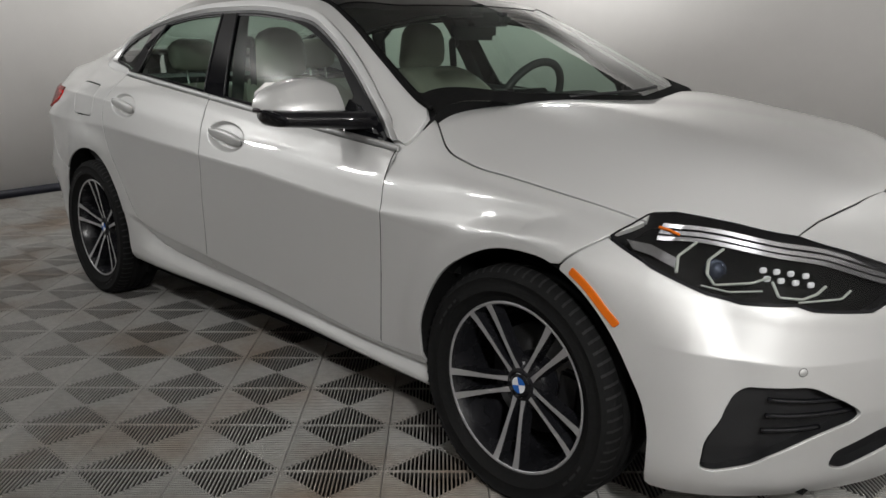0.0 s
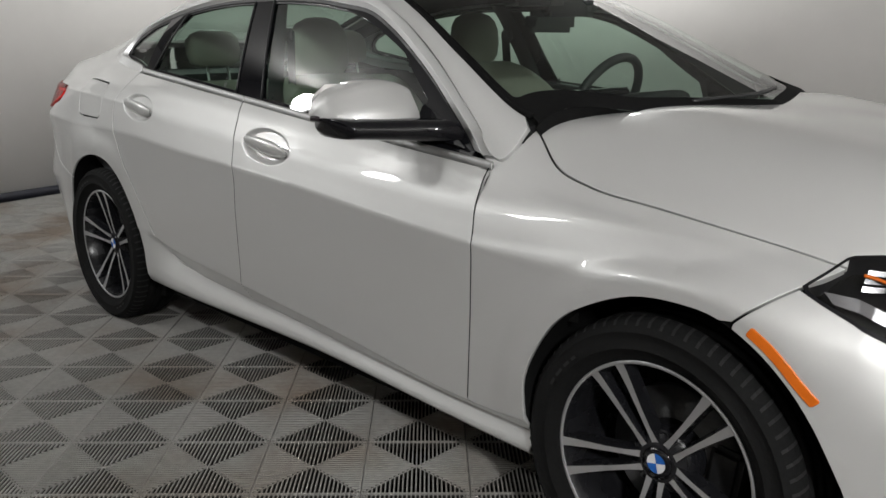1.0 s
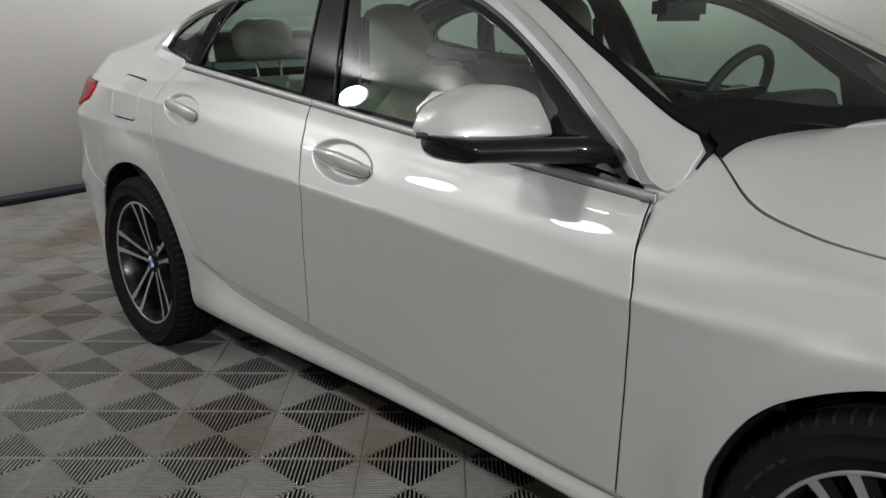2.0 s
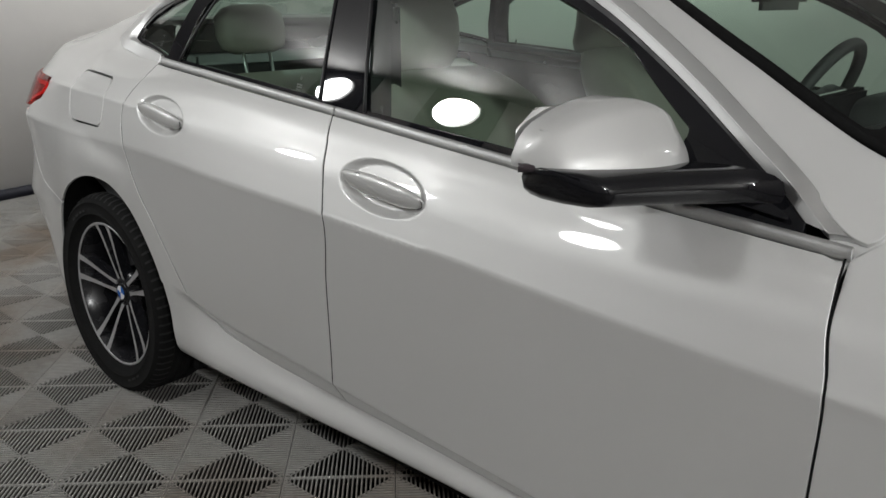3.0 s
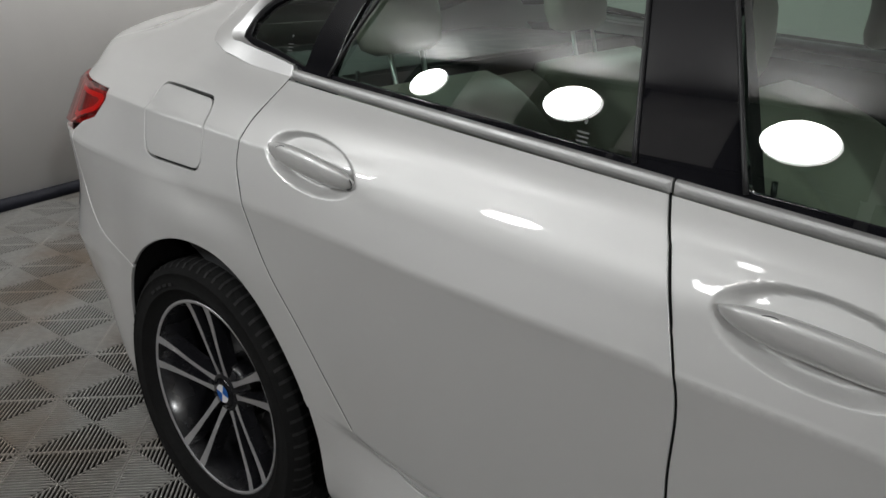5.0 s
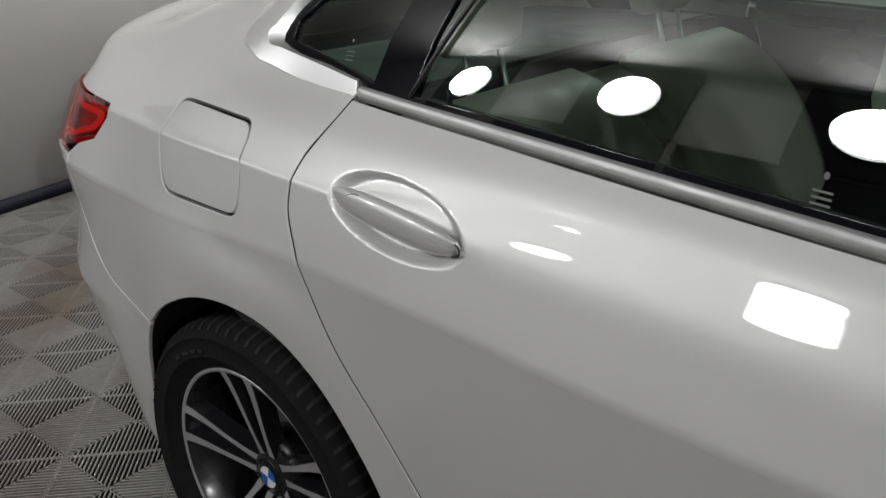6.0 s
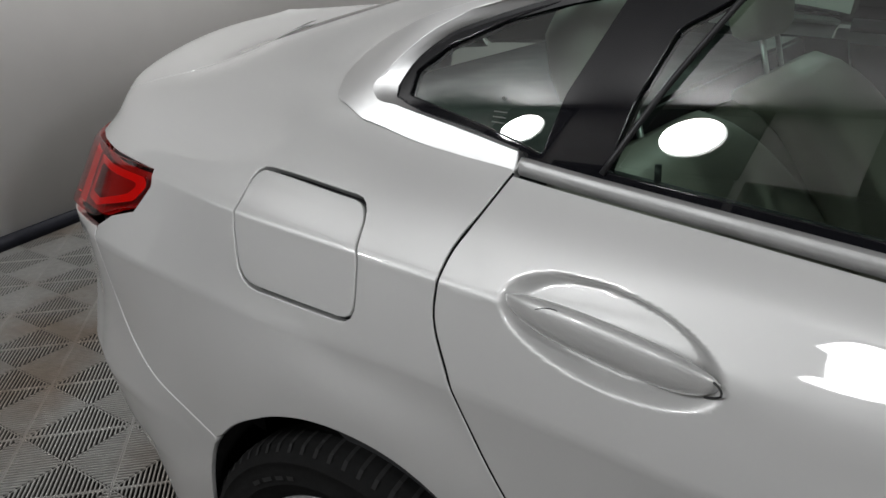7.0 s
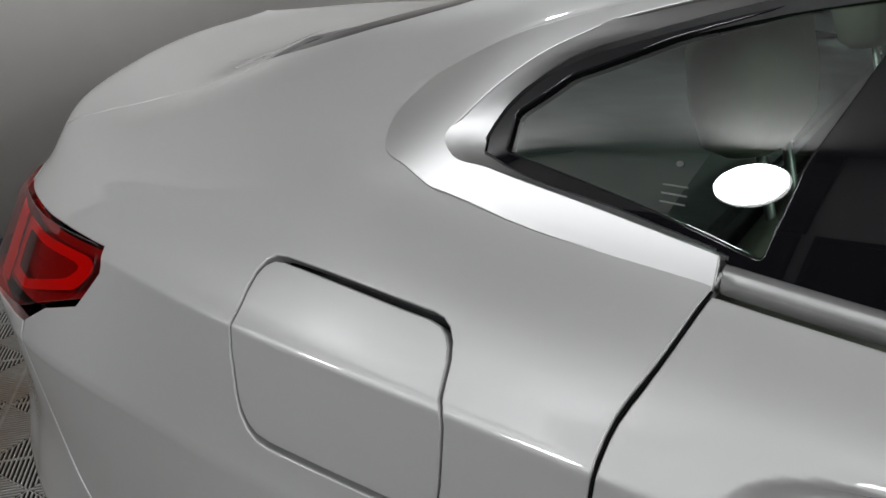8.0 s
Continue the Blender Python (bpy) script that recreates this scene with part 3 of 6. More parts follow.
REAR_TOP = [
    # upper crease
    [(-3.8881, -3.6081, 0.0, 0.9664), (-3.6081, -3.5331, 0.533, 0.9684), (-3.2882, -3.2882, 0.742, 0.9615), (-3.1182, 0.772, 0.9625), (-2.8683, 0.812, 0.9586), (-2.6384, 0.824, 0.9507), (-2.4885, 0.83, 0.9439), (-2.2887, 0.838, 0.935), (-2.0889, 0.842, 0.9252), (-1.7892, 0.847, 0.9056), (-1.5396, 0.851, 0.888), (-0.9904, 0.852, 0.8439), (-0.441, 0.843, 0.8096)],
    # shoulder
    [(-3.8872, -3.5972, 0.0, 1.0154), (-3.6072, -3.5222, 0.512, 1.0154), (-3.2873, -3.2773, 0.704, 1.0105), (-3.0872, 0.735, 1.0154), (-2.8671, 0.765, 1.0203), (-2.6574, 0.775, 1.0076), (-2.4875, 0.785, 1.0007), (-2.1877, 0.8, 0.9909), (-1.5884, 0.815, 0.9517), (-0.9893, 0.820, 0.9027), (-0.44, 0.814, 0.8635)],
    # belt line
    [(-3.8862, -3.6162, 0.0, 1.0693), (-3.6064, -3.5284, 0.493, 1.0615), (-3.2865, -3.2695, 0.662, 1.0536), (-3.0362, 0.665, 1.0693), (-2.7756, 0.672, 1.1016), (-2.6061, 0.7, 1.0762), (-2.4323, 0.727, 1.0634), (-2.1866, 0.75, 1.0468), (-1.6175, 0.778, 1.0017), (-1.0584, 0.79, 0.9527), (-0.5192, 0.783, 0.9076), (-0.4393, 0.78, 0.8998)],
    # roof rail
    [(-3.8856, -3.6156, 0.0, 1.1036), (-3.6058, -3.5258, 0.45, 1.0938), (-3.2859, -3.2459, 0.59, 1.0889), (-3.0354, 0.6000, 1.1314), (-2.785, 0.64, 1.1379), (-2.7526, 0.637, 1.1604), (-2.6919, 0.626, 1.1938), (-2.5733, 0.624, 1.231), (-2.3322, 0.624, 1.2878), (-2.1717, 0.622, 1.3172), (-1.781, 0.61, 1.3545), (-1.451, 0.608, 1.3525), (-1.2714, 0.613, 1.3319), (-1.1341, 0.617, 1.3080), (-1.0034, 0.629, 1.2480), (-0.884, 0.648, 1.1760), (-0.789, 0.675, 1.1150), (-0.692, 0.708, 1.0480), (-0.62, 0.733, 0.9990), (-0.5189, 0.776, 0.9223), (-0.4392, 0.775, 0.9076)],
    # side edge of roof, rear window and windscreen
    [(-3.8852, -3.6052, 0.0, 1.1232), (-3.6055, -3.5155, 0.39, 1.1114), (-3.2855, -3.2055, 0.51, 1.1095), (-3.0350, 0.5400, 1.1679), (-2.7837, 0.565, 1.2065), (-2.5394, 0.568, 1.278), (-2.1708, 0.56, 1.3633), (-1.7803, 0.545, 1.3927), (-1.4504, 0.545, 1.3888), (-1.2708, 0.555, 1.3633), (-1.1335, 0.5670, 1.3391), (-1.0026, 0.5850, 1.2803), (-0.7610, 0.6400, 1.1529), (-0.517, 0.69, 1.0301), (-0.4374, 0.7, 1.0056)],
    # half way in
    [(-3.8851, -3.5951, 0.0, 1.1301), (-3.6053, -3.5253, 0.23, 1.1212), (-3.2852, -3.1852, 0.3, 1.1252), (-3.0346, 0.3200, 1.1775), (-2.7833, 0.34, 1.231), (-2.5388, 0.35, 1.3094), (-2.1704, 0.34, 1.3849), (-1.78, 0.33, 1.4103), (-1.45, -1.44, 0.33, 1.4074), (-1.133, -1.031, 0.34, 1.3535), (-0.7604, -0.5844, 0.37, 1.1673), (-0.4371, -0.2371, 0.4, 1.0203)],
    # centre line
    [(-3.8851, -3.5951, 0.0, 1.133), (-3.6052, -3.5352, 0.0, 1.1242), (-3.2851, -3.1851, 0.0, 1.131), (-3.0345, 0.0000, 1.1774), (-2.7832, 0.0, 1.2359), (-2.5386, 0.0, 1.3192), (-2.1703, 0.0, 1.3927), (-1.7799, 0.0, 1.4152), (-1.4499, -1.4299, 0.0, 1.4133), (-1.1328, -0.9808, 0.0, 1.3633), (-0.7602, -0.5042, 0.0, 1.1771), (-0.4371, -0.1371, 0.0, 1.0203)],
]
FRONT_TOP = [
    # wing shoulder
    [(-0.5908, 0.843, 0.8194), (-0.2911, 0.840, 0.8047), (0.0087, 0.826, 0.7949), (0.2085, 0.8, 0.7802), (0.358, 0.775, 0.7557), (0.5077, 0.4776, 0.735, 0.7361), (0.7272, 0.6672, 0.62, 0.7116), (0.9068, 0.7768, 0.37, 0.692), (1.1068, 0.8068, 0.0, 0.692)],
    # wing crown
    [(-0.5895, 0.785, 0.8929), (-0.3898, 0.797, 0.8762), (-0.1901, 0.812, 0.8606), (0.0096, 0.808, 0.8449), (0.2092, 0.782, 0.8194), (0.3588, 0.745, 0.7978), (0.5084, 0.4484, 0.69, 0.7753), (0.7279, 0.6179, 0.59, 0.7508), (0.9076, 0.7276, 0.36, 0.7312), (1.1076, 0.7676, 0.0, 0.7312)],
    # bonnet edge
    [(-0.5867, 0.69, 1.0448), (-0.4532, 0.706, 1.0144), (-0.418, 0.715, 0.9713), (-0.3669, 0.738, 0.9252), (-0.2395, 0.77, 0.889), (-0.0898, 0.78, 0.8753), (0.0998, 0.775, 0.8517), (0.2493, 0.755, 0.8272), (0.3161, 0.74, 0.8135), (0.5087, 0.4287, 0.66, 0.7949), (0.7283, 0.5683, 0.56, 0.7704), (0.9081, 0.6681, 0.34, 0.7606), (1.1081, 0.7081, 0.0, 0.7606)],
    # bonnet side
    [(-0.6, 0.60, 1.03), (-0.43, -0.38, 0.60, 1.018), (-0.2, -0.18, 0.62, 0.99), (0.0, 0.61, 0.966), (0.2, 0.59, 0.938), (0.35, 0.57, 0.912), (0.5, 0.43, 0.535, 0.883), (0.72, 0.54, 0.47, 0.842), (0.9, 0.61, 0.29, 0.83), (1.1, 0.64, 0.0, 0.825)],
    # bonnet centre
    [(-0.6, -0.33, 0.0, 1.034), (-0.43, -0.26, 0.0, 1.032), (-0.2, -0.1, 0.0, 1.028), (0.0, 0.05, 0.0, 1.02), (0.2, 0.2, 0.0, 1.004), (0.35, 0.32, 0.0, 0.985), (0.5, 0.41, 0.0, 0.962), (0.72, 0.5, 0.0, 0.925), (0.9, 0.57, 0.0, 0.885), (1.1, 0.6, 0.0, 0.865)],
]
FLARES = (flare(0.03, 0.335, 0.400, 0.445, 0.879), flare(-2.63, 0.345, 0.39, 0.47, 0.877))
CUPS = (cup(-1.395, 0.871, 0.128, 0.050, -0.10, 0.019), cup(-2.283, 0.931, 0.130, 0.046, -0.11, 0.019))
SILL_EDGE = [(-3.9, 0.02), (-2.5, 0.02), (-2.2, 0.006), (-0.4, 0.006), (0.2, 0.02)]
REAR = Skin(LOW + REAR_TOP, {2: 0.006, 3: SILL_EDGE, 5: 0.010, 6: [(-3.9, 0.010), (-2.42, 0.010), (-2.08, 0.05), (-0.4, 0.05)], 9: 0.02}, FLARES, CUPS)
FRONT = Skin(LOW + FRONT_TOP, {2: 0.006, 3: SILL_EDGE, 4: [(-0.5, 0.04), (0.2, 0.04), (0.38, 0.010), (1.1, 0.010)], 5: [(-0.5, 0.014), (-0.2, 0.04), (1.1, 0.045)]}, FLARES)
_u = np.linspace(-0.455, 0.315, 60)
_seam = FRONT.raw(_u, np.full(60, FRONT.line(8)))
FRONT.fair(6, 0.10, 0.07)
BONNET_SEAM = FRONT.nearest(_seam)
REAR.fair(6, 0.10, 0.06, lambda u: 1 - soft(-2.95, -2.62, u))


def on(skin, pts, top=None):
    """Turns an outline of the side view (u, height) into the skin's own (u, w)."""
    a = np.asarray(pts, float)
    return np.stack([a[:, 0], skin.w_at(a[:, 0], a[:, 1], 0, top)], 1)


car = thing("car", "pearl white four-door coupe saloon parked on grey floor tiles", "car")

# seams, in the side view
B_SEAM = curve2([(-1.6197, 0.9919), (-1.5871, 0.9154), (-1.5548, 0.8214), (-1.5444, 0.79), (-1.5421, 0.643), (-1.5362, 0.4176), (-1.5428, 0.3323)], 50)
A_SEAM = curve2([(-0.5224, 0.8988), (-0.515, 0.8116), (-0.4995, 0.7263), (-0.503, 0.594), (-0.5071, 0.4764), (-0.5125, 0.293)], 50)
R_SEAM = curve2([(-2.4545, 1.0546), (-2.4750, 1.0095), (-2.4935, 0.9713), (-2.4976, 0.9419), (-2.4972, 0.9076), (-2.4683, 0.8468), (-2.4265, 0.7802), (-2.3777, 0.7165), (-2.2993, 0.6312), (-2.2093, 0.5195), (-2.1576, 0.4529)], 60)
SILL = curve2([(-2.1576, 0.4529), (-2.133, 0.4274), (-2.0838, 0.3843), (-1.9394, 0.3529), (-1.7496, 0.3392), (-1.5448, 0.3323), (-1.0002, 0.3078), (-0.5085, 0.291), (-0.3606, 0.284)], 80)
R_ARCH = curve2([(-2.2364, 0.24), (-2.2432, 0.3098), (-2.2606, 0.398), (-2.2872, 0.4715), (-2.3553, 0.5744), (-2.4339, 0.6528), (-2.5379, 0.7038), (-2.6377, 0.7155), (-2.7349, 0.7038), (-2.8135, 0.6744), (-2.8843, 0.6283), (-2.9354, 0.5695), (-2.9618, 0.496), (-2.9682, 0.4176), (-2.9648, 0.3294), (-2.9463, 0.25)], 60)
F_ARCH = curve2([(0.41, 0.19), (0.403, 0.30), (0.395, 0.36), (0.353, 0.48), (0.291, 0.589), (0.212, 0.662), (0.09, 0.707), (-0.04, 0.701), (-0.139, 0.663), (-0.225, 0.607), (-0.292, 0.512), (-0.321, 0.422), (-0.314, 0.322), (-0.308, 0.27), (-0.30, 0.20)], 60)


def belt_z(x):
    return np.interp(x, [-2.7756, -2.6061, -2.4323, -2.1866, -1.6175, -1.0584, -0.5192, -0.4393], [1.1016, 1.0762, 1.0634, 1.0468, 1.0017, 0.9527, 0.9076, 0.8998])


TIP = curve2([(float(x), float(belt_z(x)) - 0.011) for x in np.linspace(-2.455, -2.70, 6)] + [(-2.748, 1.0965), (-2.776, 1.106), (-2.782, 1.122), (-2.753, 1.161), (-2.70, 1.192)], 70)


def between(line, x0, x1):
    return line[(line[:, 0] >= min(x0, x1) - 1e-6) & (line[:, 0] <= max(x0, x1) + 1e-6)]


def along_belt(x0, x1, n=40, drop=0.0):
    x = np.linspace(x0, x1, n)
    return np.stack([x, belt_z(x) - drop], 1)


def side_panels():
    top = REAR.line(9)
    low = 0.011
    door_f = np.concatenate([along_belt(B_SEAM[0, 0], A_SEAM[0, 0], 40, low), A_SEAM[1:], between(SILL, B_SEAM[-1, 0], A_SEAM[-1, 0])[::-1], B_SEAM[:0:-1]])
    sheet("front_door", REAR, on(REAR, door_f, top), PAINT, car, mirror=True, step=0.02, gap=0.0016, fine=[(-1.54, REAR.line(5) + 0.005, -1.25, REAR.line(8) - 0.02, 0.0033)])
    door_r = np.concatenate([along_belt(R_SEAM[0, 0], B_SEAM[0, 0], 30, low), B_SEAM[1:], between(SILL, R_SEAM[-1, 0], B_SEAM[-1, 0])[::-1], R_SEAM[:0:-1]])
    sheet("rear_door", REAR, on(REAR, door_r, top), PAINT, car, mirror=True, step=0.02, gap=0.0016, fine=[(-2.43, REAR.line(5) + 0.03, -2.13, REAR.line(8) - 0.02, 0.0033)])
    sill = np.concatenate([SILL[::-1], [(-2.185, 0.470), (-2.285, 0.470), (-2.2606, 0.398), (-2.2432, 0.3098), (-2.237, 0.236), (-1.2, 0.237), (-0.33, 0.212), (-0.318, 0.284)]])
    sheet("sill", REAR_LONG, on(REAR_LONG, sill, REAR_LONG.line(4)), PAINT, car, mirror=True, step=0.02, gap=0.0004, lift=-0.002)


def side_lines():
    """The window band: a gently bowed strip between belt line and roof rail."""
    us = np.linspace(-2.95, -0.44, 84)
    a, b = REAR.raw(us, np.full(84, REAR.line(8))), REAR.raw(us, np.full(84, REAR.line(9)))
    k = np.exp(-0.5 * (np.arange(-10, 11) * 0.0302 / 0.10) ** 2)
    k /= k.sum()
    for c in (a, b):
        y = c[:, 1]
        wide = np.concatenate([2 * y[0] - y[10:0:-1], y, 2 * y[-1] - y[-2:-12:-1]])
        c[:, 1] = np.convolve(wide, k, "valid")
    d = b - a
    long = np.linalg.norm(d, axis=1)[:, None]
    n = np.stack([0 * us, d[:, 2], -d[:, 1]], 1) / long
    rows = [a + d * v + n * long * 0.024 * 4 * v * (1 - v) for v in SIDE_ROWS]
    return [[(float(u), float(p[1]), float(p[2])) for u, p in zip(us, r)] for r in rows]


SIDE_ROWS = (-0.08, 0.0, 0.17, 0.34, 0.5, 0.66, 0.83, 1.0, 1.06)
SIDE = Skin(side_lines())
SIDE.at_line = [0, 1, 4, 7, 8]


def strip_lines():
    """A narrow rounded strip along the belt line."""
    us = np.linspace(-2.95, -0.44, 84)
    a = SIDE.raw(us, np.full(84, SIDE.line(1)))
    return [[(float(u), float(p[1] + dy), float(p[2] + dz)) for u, p in zip(us, a)] for dy, dz in ((0.0045, -0.0140), (0.0054, -0.0125), (0.0050, -0.004), (0.0036, 0.0035), (-0.0035, 0.0070))]


STRIP = Skin(strip_lines())
REAR_LONG = Skin(LOW, {2: 0.006, 3: SILL_EDGE, 5: 0.010}, FLARES)
side_panels()

W_END_R, W_END_F = REAR.w[-1], FRONT.w[-1]


def level(skin, k, u0, u1, n=40, off=0.0):
    """A stretch of one of a skin's own lines, as (u, w)."""
    return np.stack([np.linspace(u0, u1, n), np.full(n, skin.line(k) + off)], 1)


def raised(skin, uv, lift):
    """Places on a skin, moved out along its normal, on the car's right side."""
    uv = np.asarray(uv, float)
    q = skin.point(uv[:, 0], uv[:, 1]) + skin.normal(uv[:, 0], uv[:, 1]) * lift
    return q * (1, -1, 1)


def ribbon(name, skin, a, b, lift_a, lift_b, material, parent, label="", closed=False, rows=4, mirror=True):
    """A strip between two outlines of a skin that stand at different heights over it."""
    n = 90
    def even(p):
        p = np.asarray(p, float)
        if closed:
            p = np.concatenate([p, p[:1]])
        k = np.concatenate([[0], np.cumsum(np.linalg.norm(np.diff(p, axis=0), axis=1))])
        q = np.linspace(0, k[-1], n)
        return np.stack([np.interp(q, k, p[:, 0]), np.interp(q, k, p[:, 1])], 1)
    A, B = even(a), even(b)
    rings = [raised(skin, A + (B - A) * t, lift_a + (lift_b - lift_a) * t) for t in np.linspace(0, 1, rows)]
    V = np.concatenate(rings)
    F = [(r * n + i, r * n + i + 1, (r + 1) * n + i + 1, (r + 1) * n + i) for r in range(rows - 1) for i in range(n - 1)]
    for sign in ((1, -1) if mirror else (1,)):
        me = bpy.data.meshes.new(name)
        me.from_pydata((V * (1, sign, 1)).tolist(), [], F)
        me.polygons.foreach_set("use_smooth", [True] * len(me.polygons))
        place(name, me, material, parent, label)


LAMP = np.array([(0.258, FRONT.line(6) + 0.003), (0.318, FRONT.line(8) - 0.002), (0.378, FRONT.line(8) + 0.022), (0.47, FRONT.line(8) + 0.03), (0.57, FRONT.line(8) + 0.034), (0.732, FRONT.line(8) + 0.022), (0.832, FRONT.line(7) + 0.026), (0.885, FRONT.line(6) + 0.045), (0.92, FRONT.line(6)),
                 (0.90, FRONT.line(5) + 0.04), (0.841, FRONT.line(5) + 0.014), (0.814, FRONT.line(5)), (0.71, FRONT.line(5) + 0.006), (0.68, FRONT.line(5) + 0.015), (0.564, FRONT.line(5) + 0.001), (0.493, FRONT.line(5) + 0.006), (0.374, FRONT.line(5) + 0.035)])
FOG = [(0.524, 0.292), (0.517, 0.352), (0.559, 0.471), (0.582, 0.492), (0.712, 0.496), (0.776, 0.448), (0.80, 0.419), (0.791, 0.402), (0.74, 0.378), (0.624, 0.305), (0.551, 0.287)]
INTAKE = [(0.776, 0.283), (0.781, 0.32), (0.848, 0.359), (0.90, 0.365), (0.92, 0.33), (0.868, 0.301), (0.80, 0.268)]


def front_panels():
    top8 = FRONT.line(8)
    arch = F_ARCH[(F_ARCH[:, 0] < 0.165) & (F_ARCH[:, 1] > 0.285)][::-1]
    low = np.concatenate([A_SEAM, [(-0.45, 0.29), (-0.318, 0.287)], arch, [(0.168, 0.70), (0.205, 0.735), (0.255, 0.772)]])
    wing = np.concatenate([on(FRONT, low, top8), BONNET_SEAM[::-1], [(-0.478, FRONT.line(8) - 0.03), (-0.51, FRONT.line(7) + 0.005)]])
    sheet("front_wing", FRONT, wing, PAINT, car, mirror=True, step=0.016, fine=[(-0.44, FRONT.w_at([0.0], [0.40])[0], 0.2, FRONT.w_at([0.0], [0.775])[0], 0.008)])
    hood = np.concatenate([BONNET_SEAM, LAMP[1:6], [(0.79, FRONT.line(8) + 0.09), (0.90, FRONT.line(9) + 0.02), (1.0, FRONT.line(9) + 0.13), (1.08, W_END_F), (-0.455, W_END_F)]])
    sheet("bonnet", FRONT, hood, PAINT, car, step=0.025, whole=True)
    arch = F_ARCH[(F_ARCH[:, 0] > 0.165) & (F_ARCH[:, 1] > 0.2)][::-1]
    low = np.concatenate([arch, [(0.42, 0.203), (0.6, 0.198), (1.09, 0.185)]])
    bump = np.concatenate([on(FRONT, low, top8), [(1.09, FRONT.line(9)), (1.0, FRONT.line(9) + 0.12), (0.90, FRONT.line(9) + 0.01), (0.79, FRONT.line(8) + 0.085)], LAMP[5:], LAMP[:1], on(FRONT, [(0.205, 0.735), (0.168, 0.70)], top8)])
    holes = [on(FRONT, rounded(FOG, 0.02), top8), on(FRONT, rounded(INTAKE, 0.012), top8)]
    bumper = sheet("front_bumper", FRONT, bump, PAINT, car, holes=holes, mirror=True, step=0.016, fine=[(0.15, FRONT.w_at([0.3], [0.40])[0], 0.46, FRONT.w_at([0.3], [0.74])[0], 0.008)])
    for h in holes:
        sheet("air_intake", FRONT, shrink(h, -0.012), BLACK, bumper, lift=-0.03, gap=0, edge=False, step=0.02)
        ribbon("intake_wall", FRONT, h, shrink(h, -0.004), -0.004, -0.032, BLACK, bumper, closed=True, mirror=False)
    # blades and small lamp in the intake
    for zc, tilt, u0, u1 in ((0.462, -0.05, 0.63, 0.79), (0.425, 0.0, 0.625, 0.795), (0.385, 0.02, 0.625, 0.745)):
        line = [(u, zc + tilt * (u - 0.63)) for u in np.linspace(u0, u1, 12)]
        a = on(FRONT, line, top8)
        tb = bmesh.new()
        tube(tb, raised(FRONT, a, -0.016), 0.006, 6)
        part("blade", smooth(tb), GLOSS, bumper, "gloss black intake blade")
    a = on(FRONT, rounded([(0.635, 0.392), (0.64, 0.418), (0.745, 0.415), (0.76, 0.404), (0.735, 0.394)], 0.006), top8)
    sheet("fog_lamp", FRONT, a, LAMPLENS, bumper, lift=-0.02, gap=0, edge=False, step=0.012, label="small clear fog lamp")
    c = on(FRONT, [(0.691, 0.533)], top8)
    p, nrm = raised(FRONT, c, 0.0005)[0], FRONT.normal(c[:, 0], c[:, 1])[0] * (1, -1, 1)
    rb = bmesh.new()
    lathe(rb, [(0.0, 0.0006), (0.0085, 0.0006), (0.0089, 0.0), (0.0092, -0.0015)], 24)
    ob = part("parking_sensor", smooth(rb), PAINT, bumper)
    ob.matrix_basis = Matrix.Translation(p) @ Vector(nrm).to_track_quat("Y", "Z").to_matrix().to_4x4()
    rb = bmesh.new()
    lathe(rb, [(0.0089, 0.0009), (0.0097, 0.0010), (0.0100, 0.0)], 24)
    ob = part("sensor_ring", smooth(rb), BLACK, bumper)
    ob.matrix_basis = Matrix.Translation(p) @ Vector(nrm).to_track_quat("Y", "Z").to_matrix().to_4x4()
    # amber side reflector, curved round the wheel opening
    mid = curve2([(0.203, 0.693), (0.236, 0.672), (0.268, 0.645), (0.297, 0.615), (0.326, 0.587)], 20)
    d = np.gradient(mid, axis=0)
    nn = np.stack([-d[:, 1], d[:, 0]], 1) / np.linalg.norm(d, axis=1)[:, None] * 0.0085
    poly = rounded(np.concatenate([mid + nn, (mid - nn)[::-1]]), 0.004)
    sheet("side_reflector", FRONT, on(FRONT, poly, top8), ORANGE, bumper, lift=0.003, gap=-0.002, step=0.01, label="amber side reflector")


front_panels()


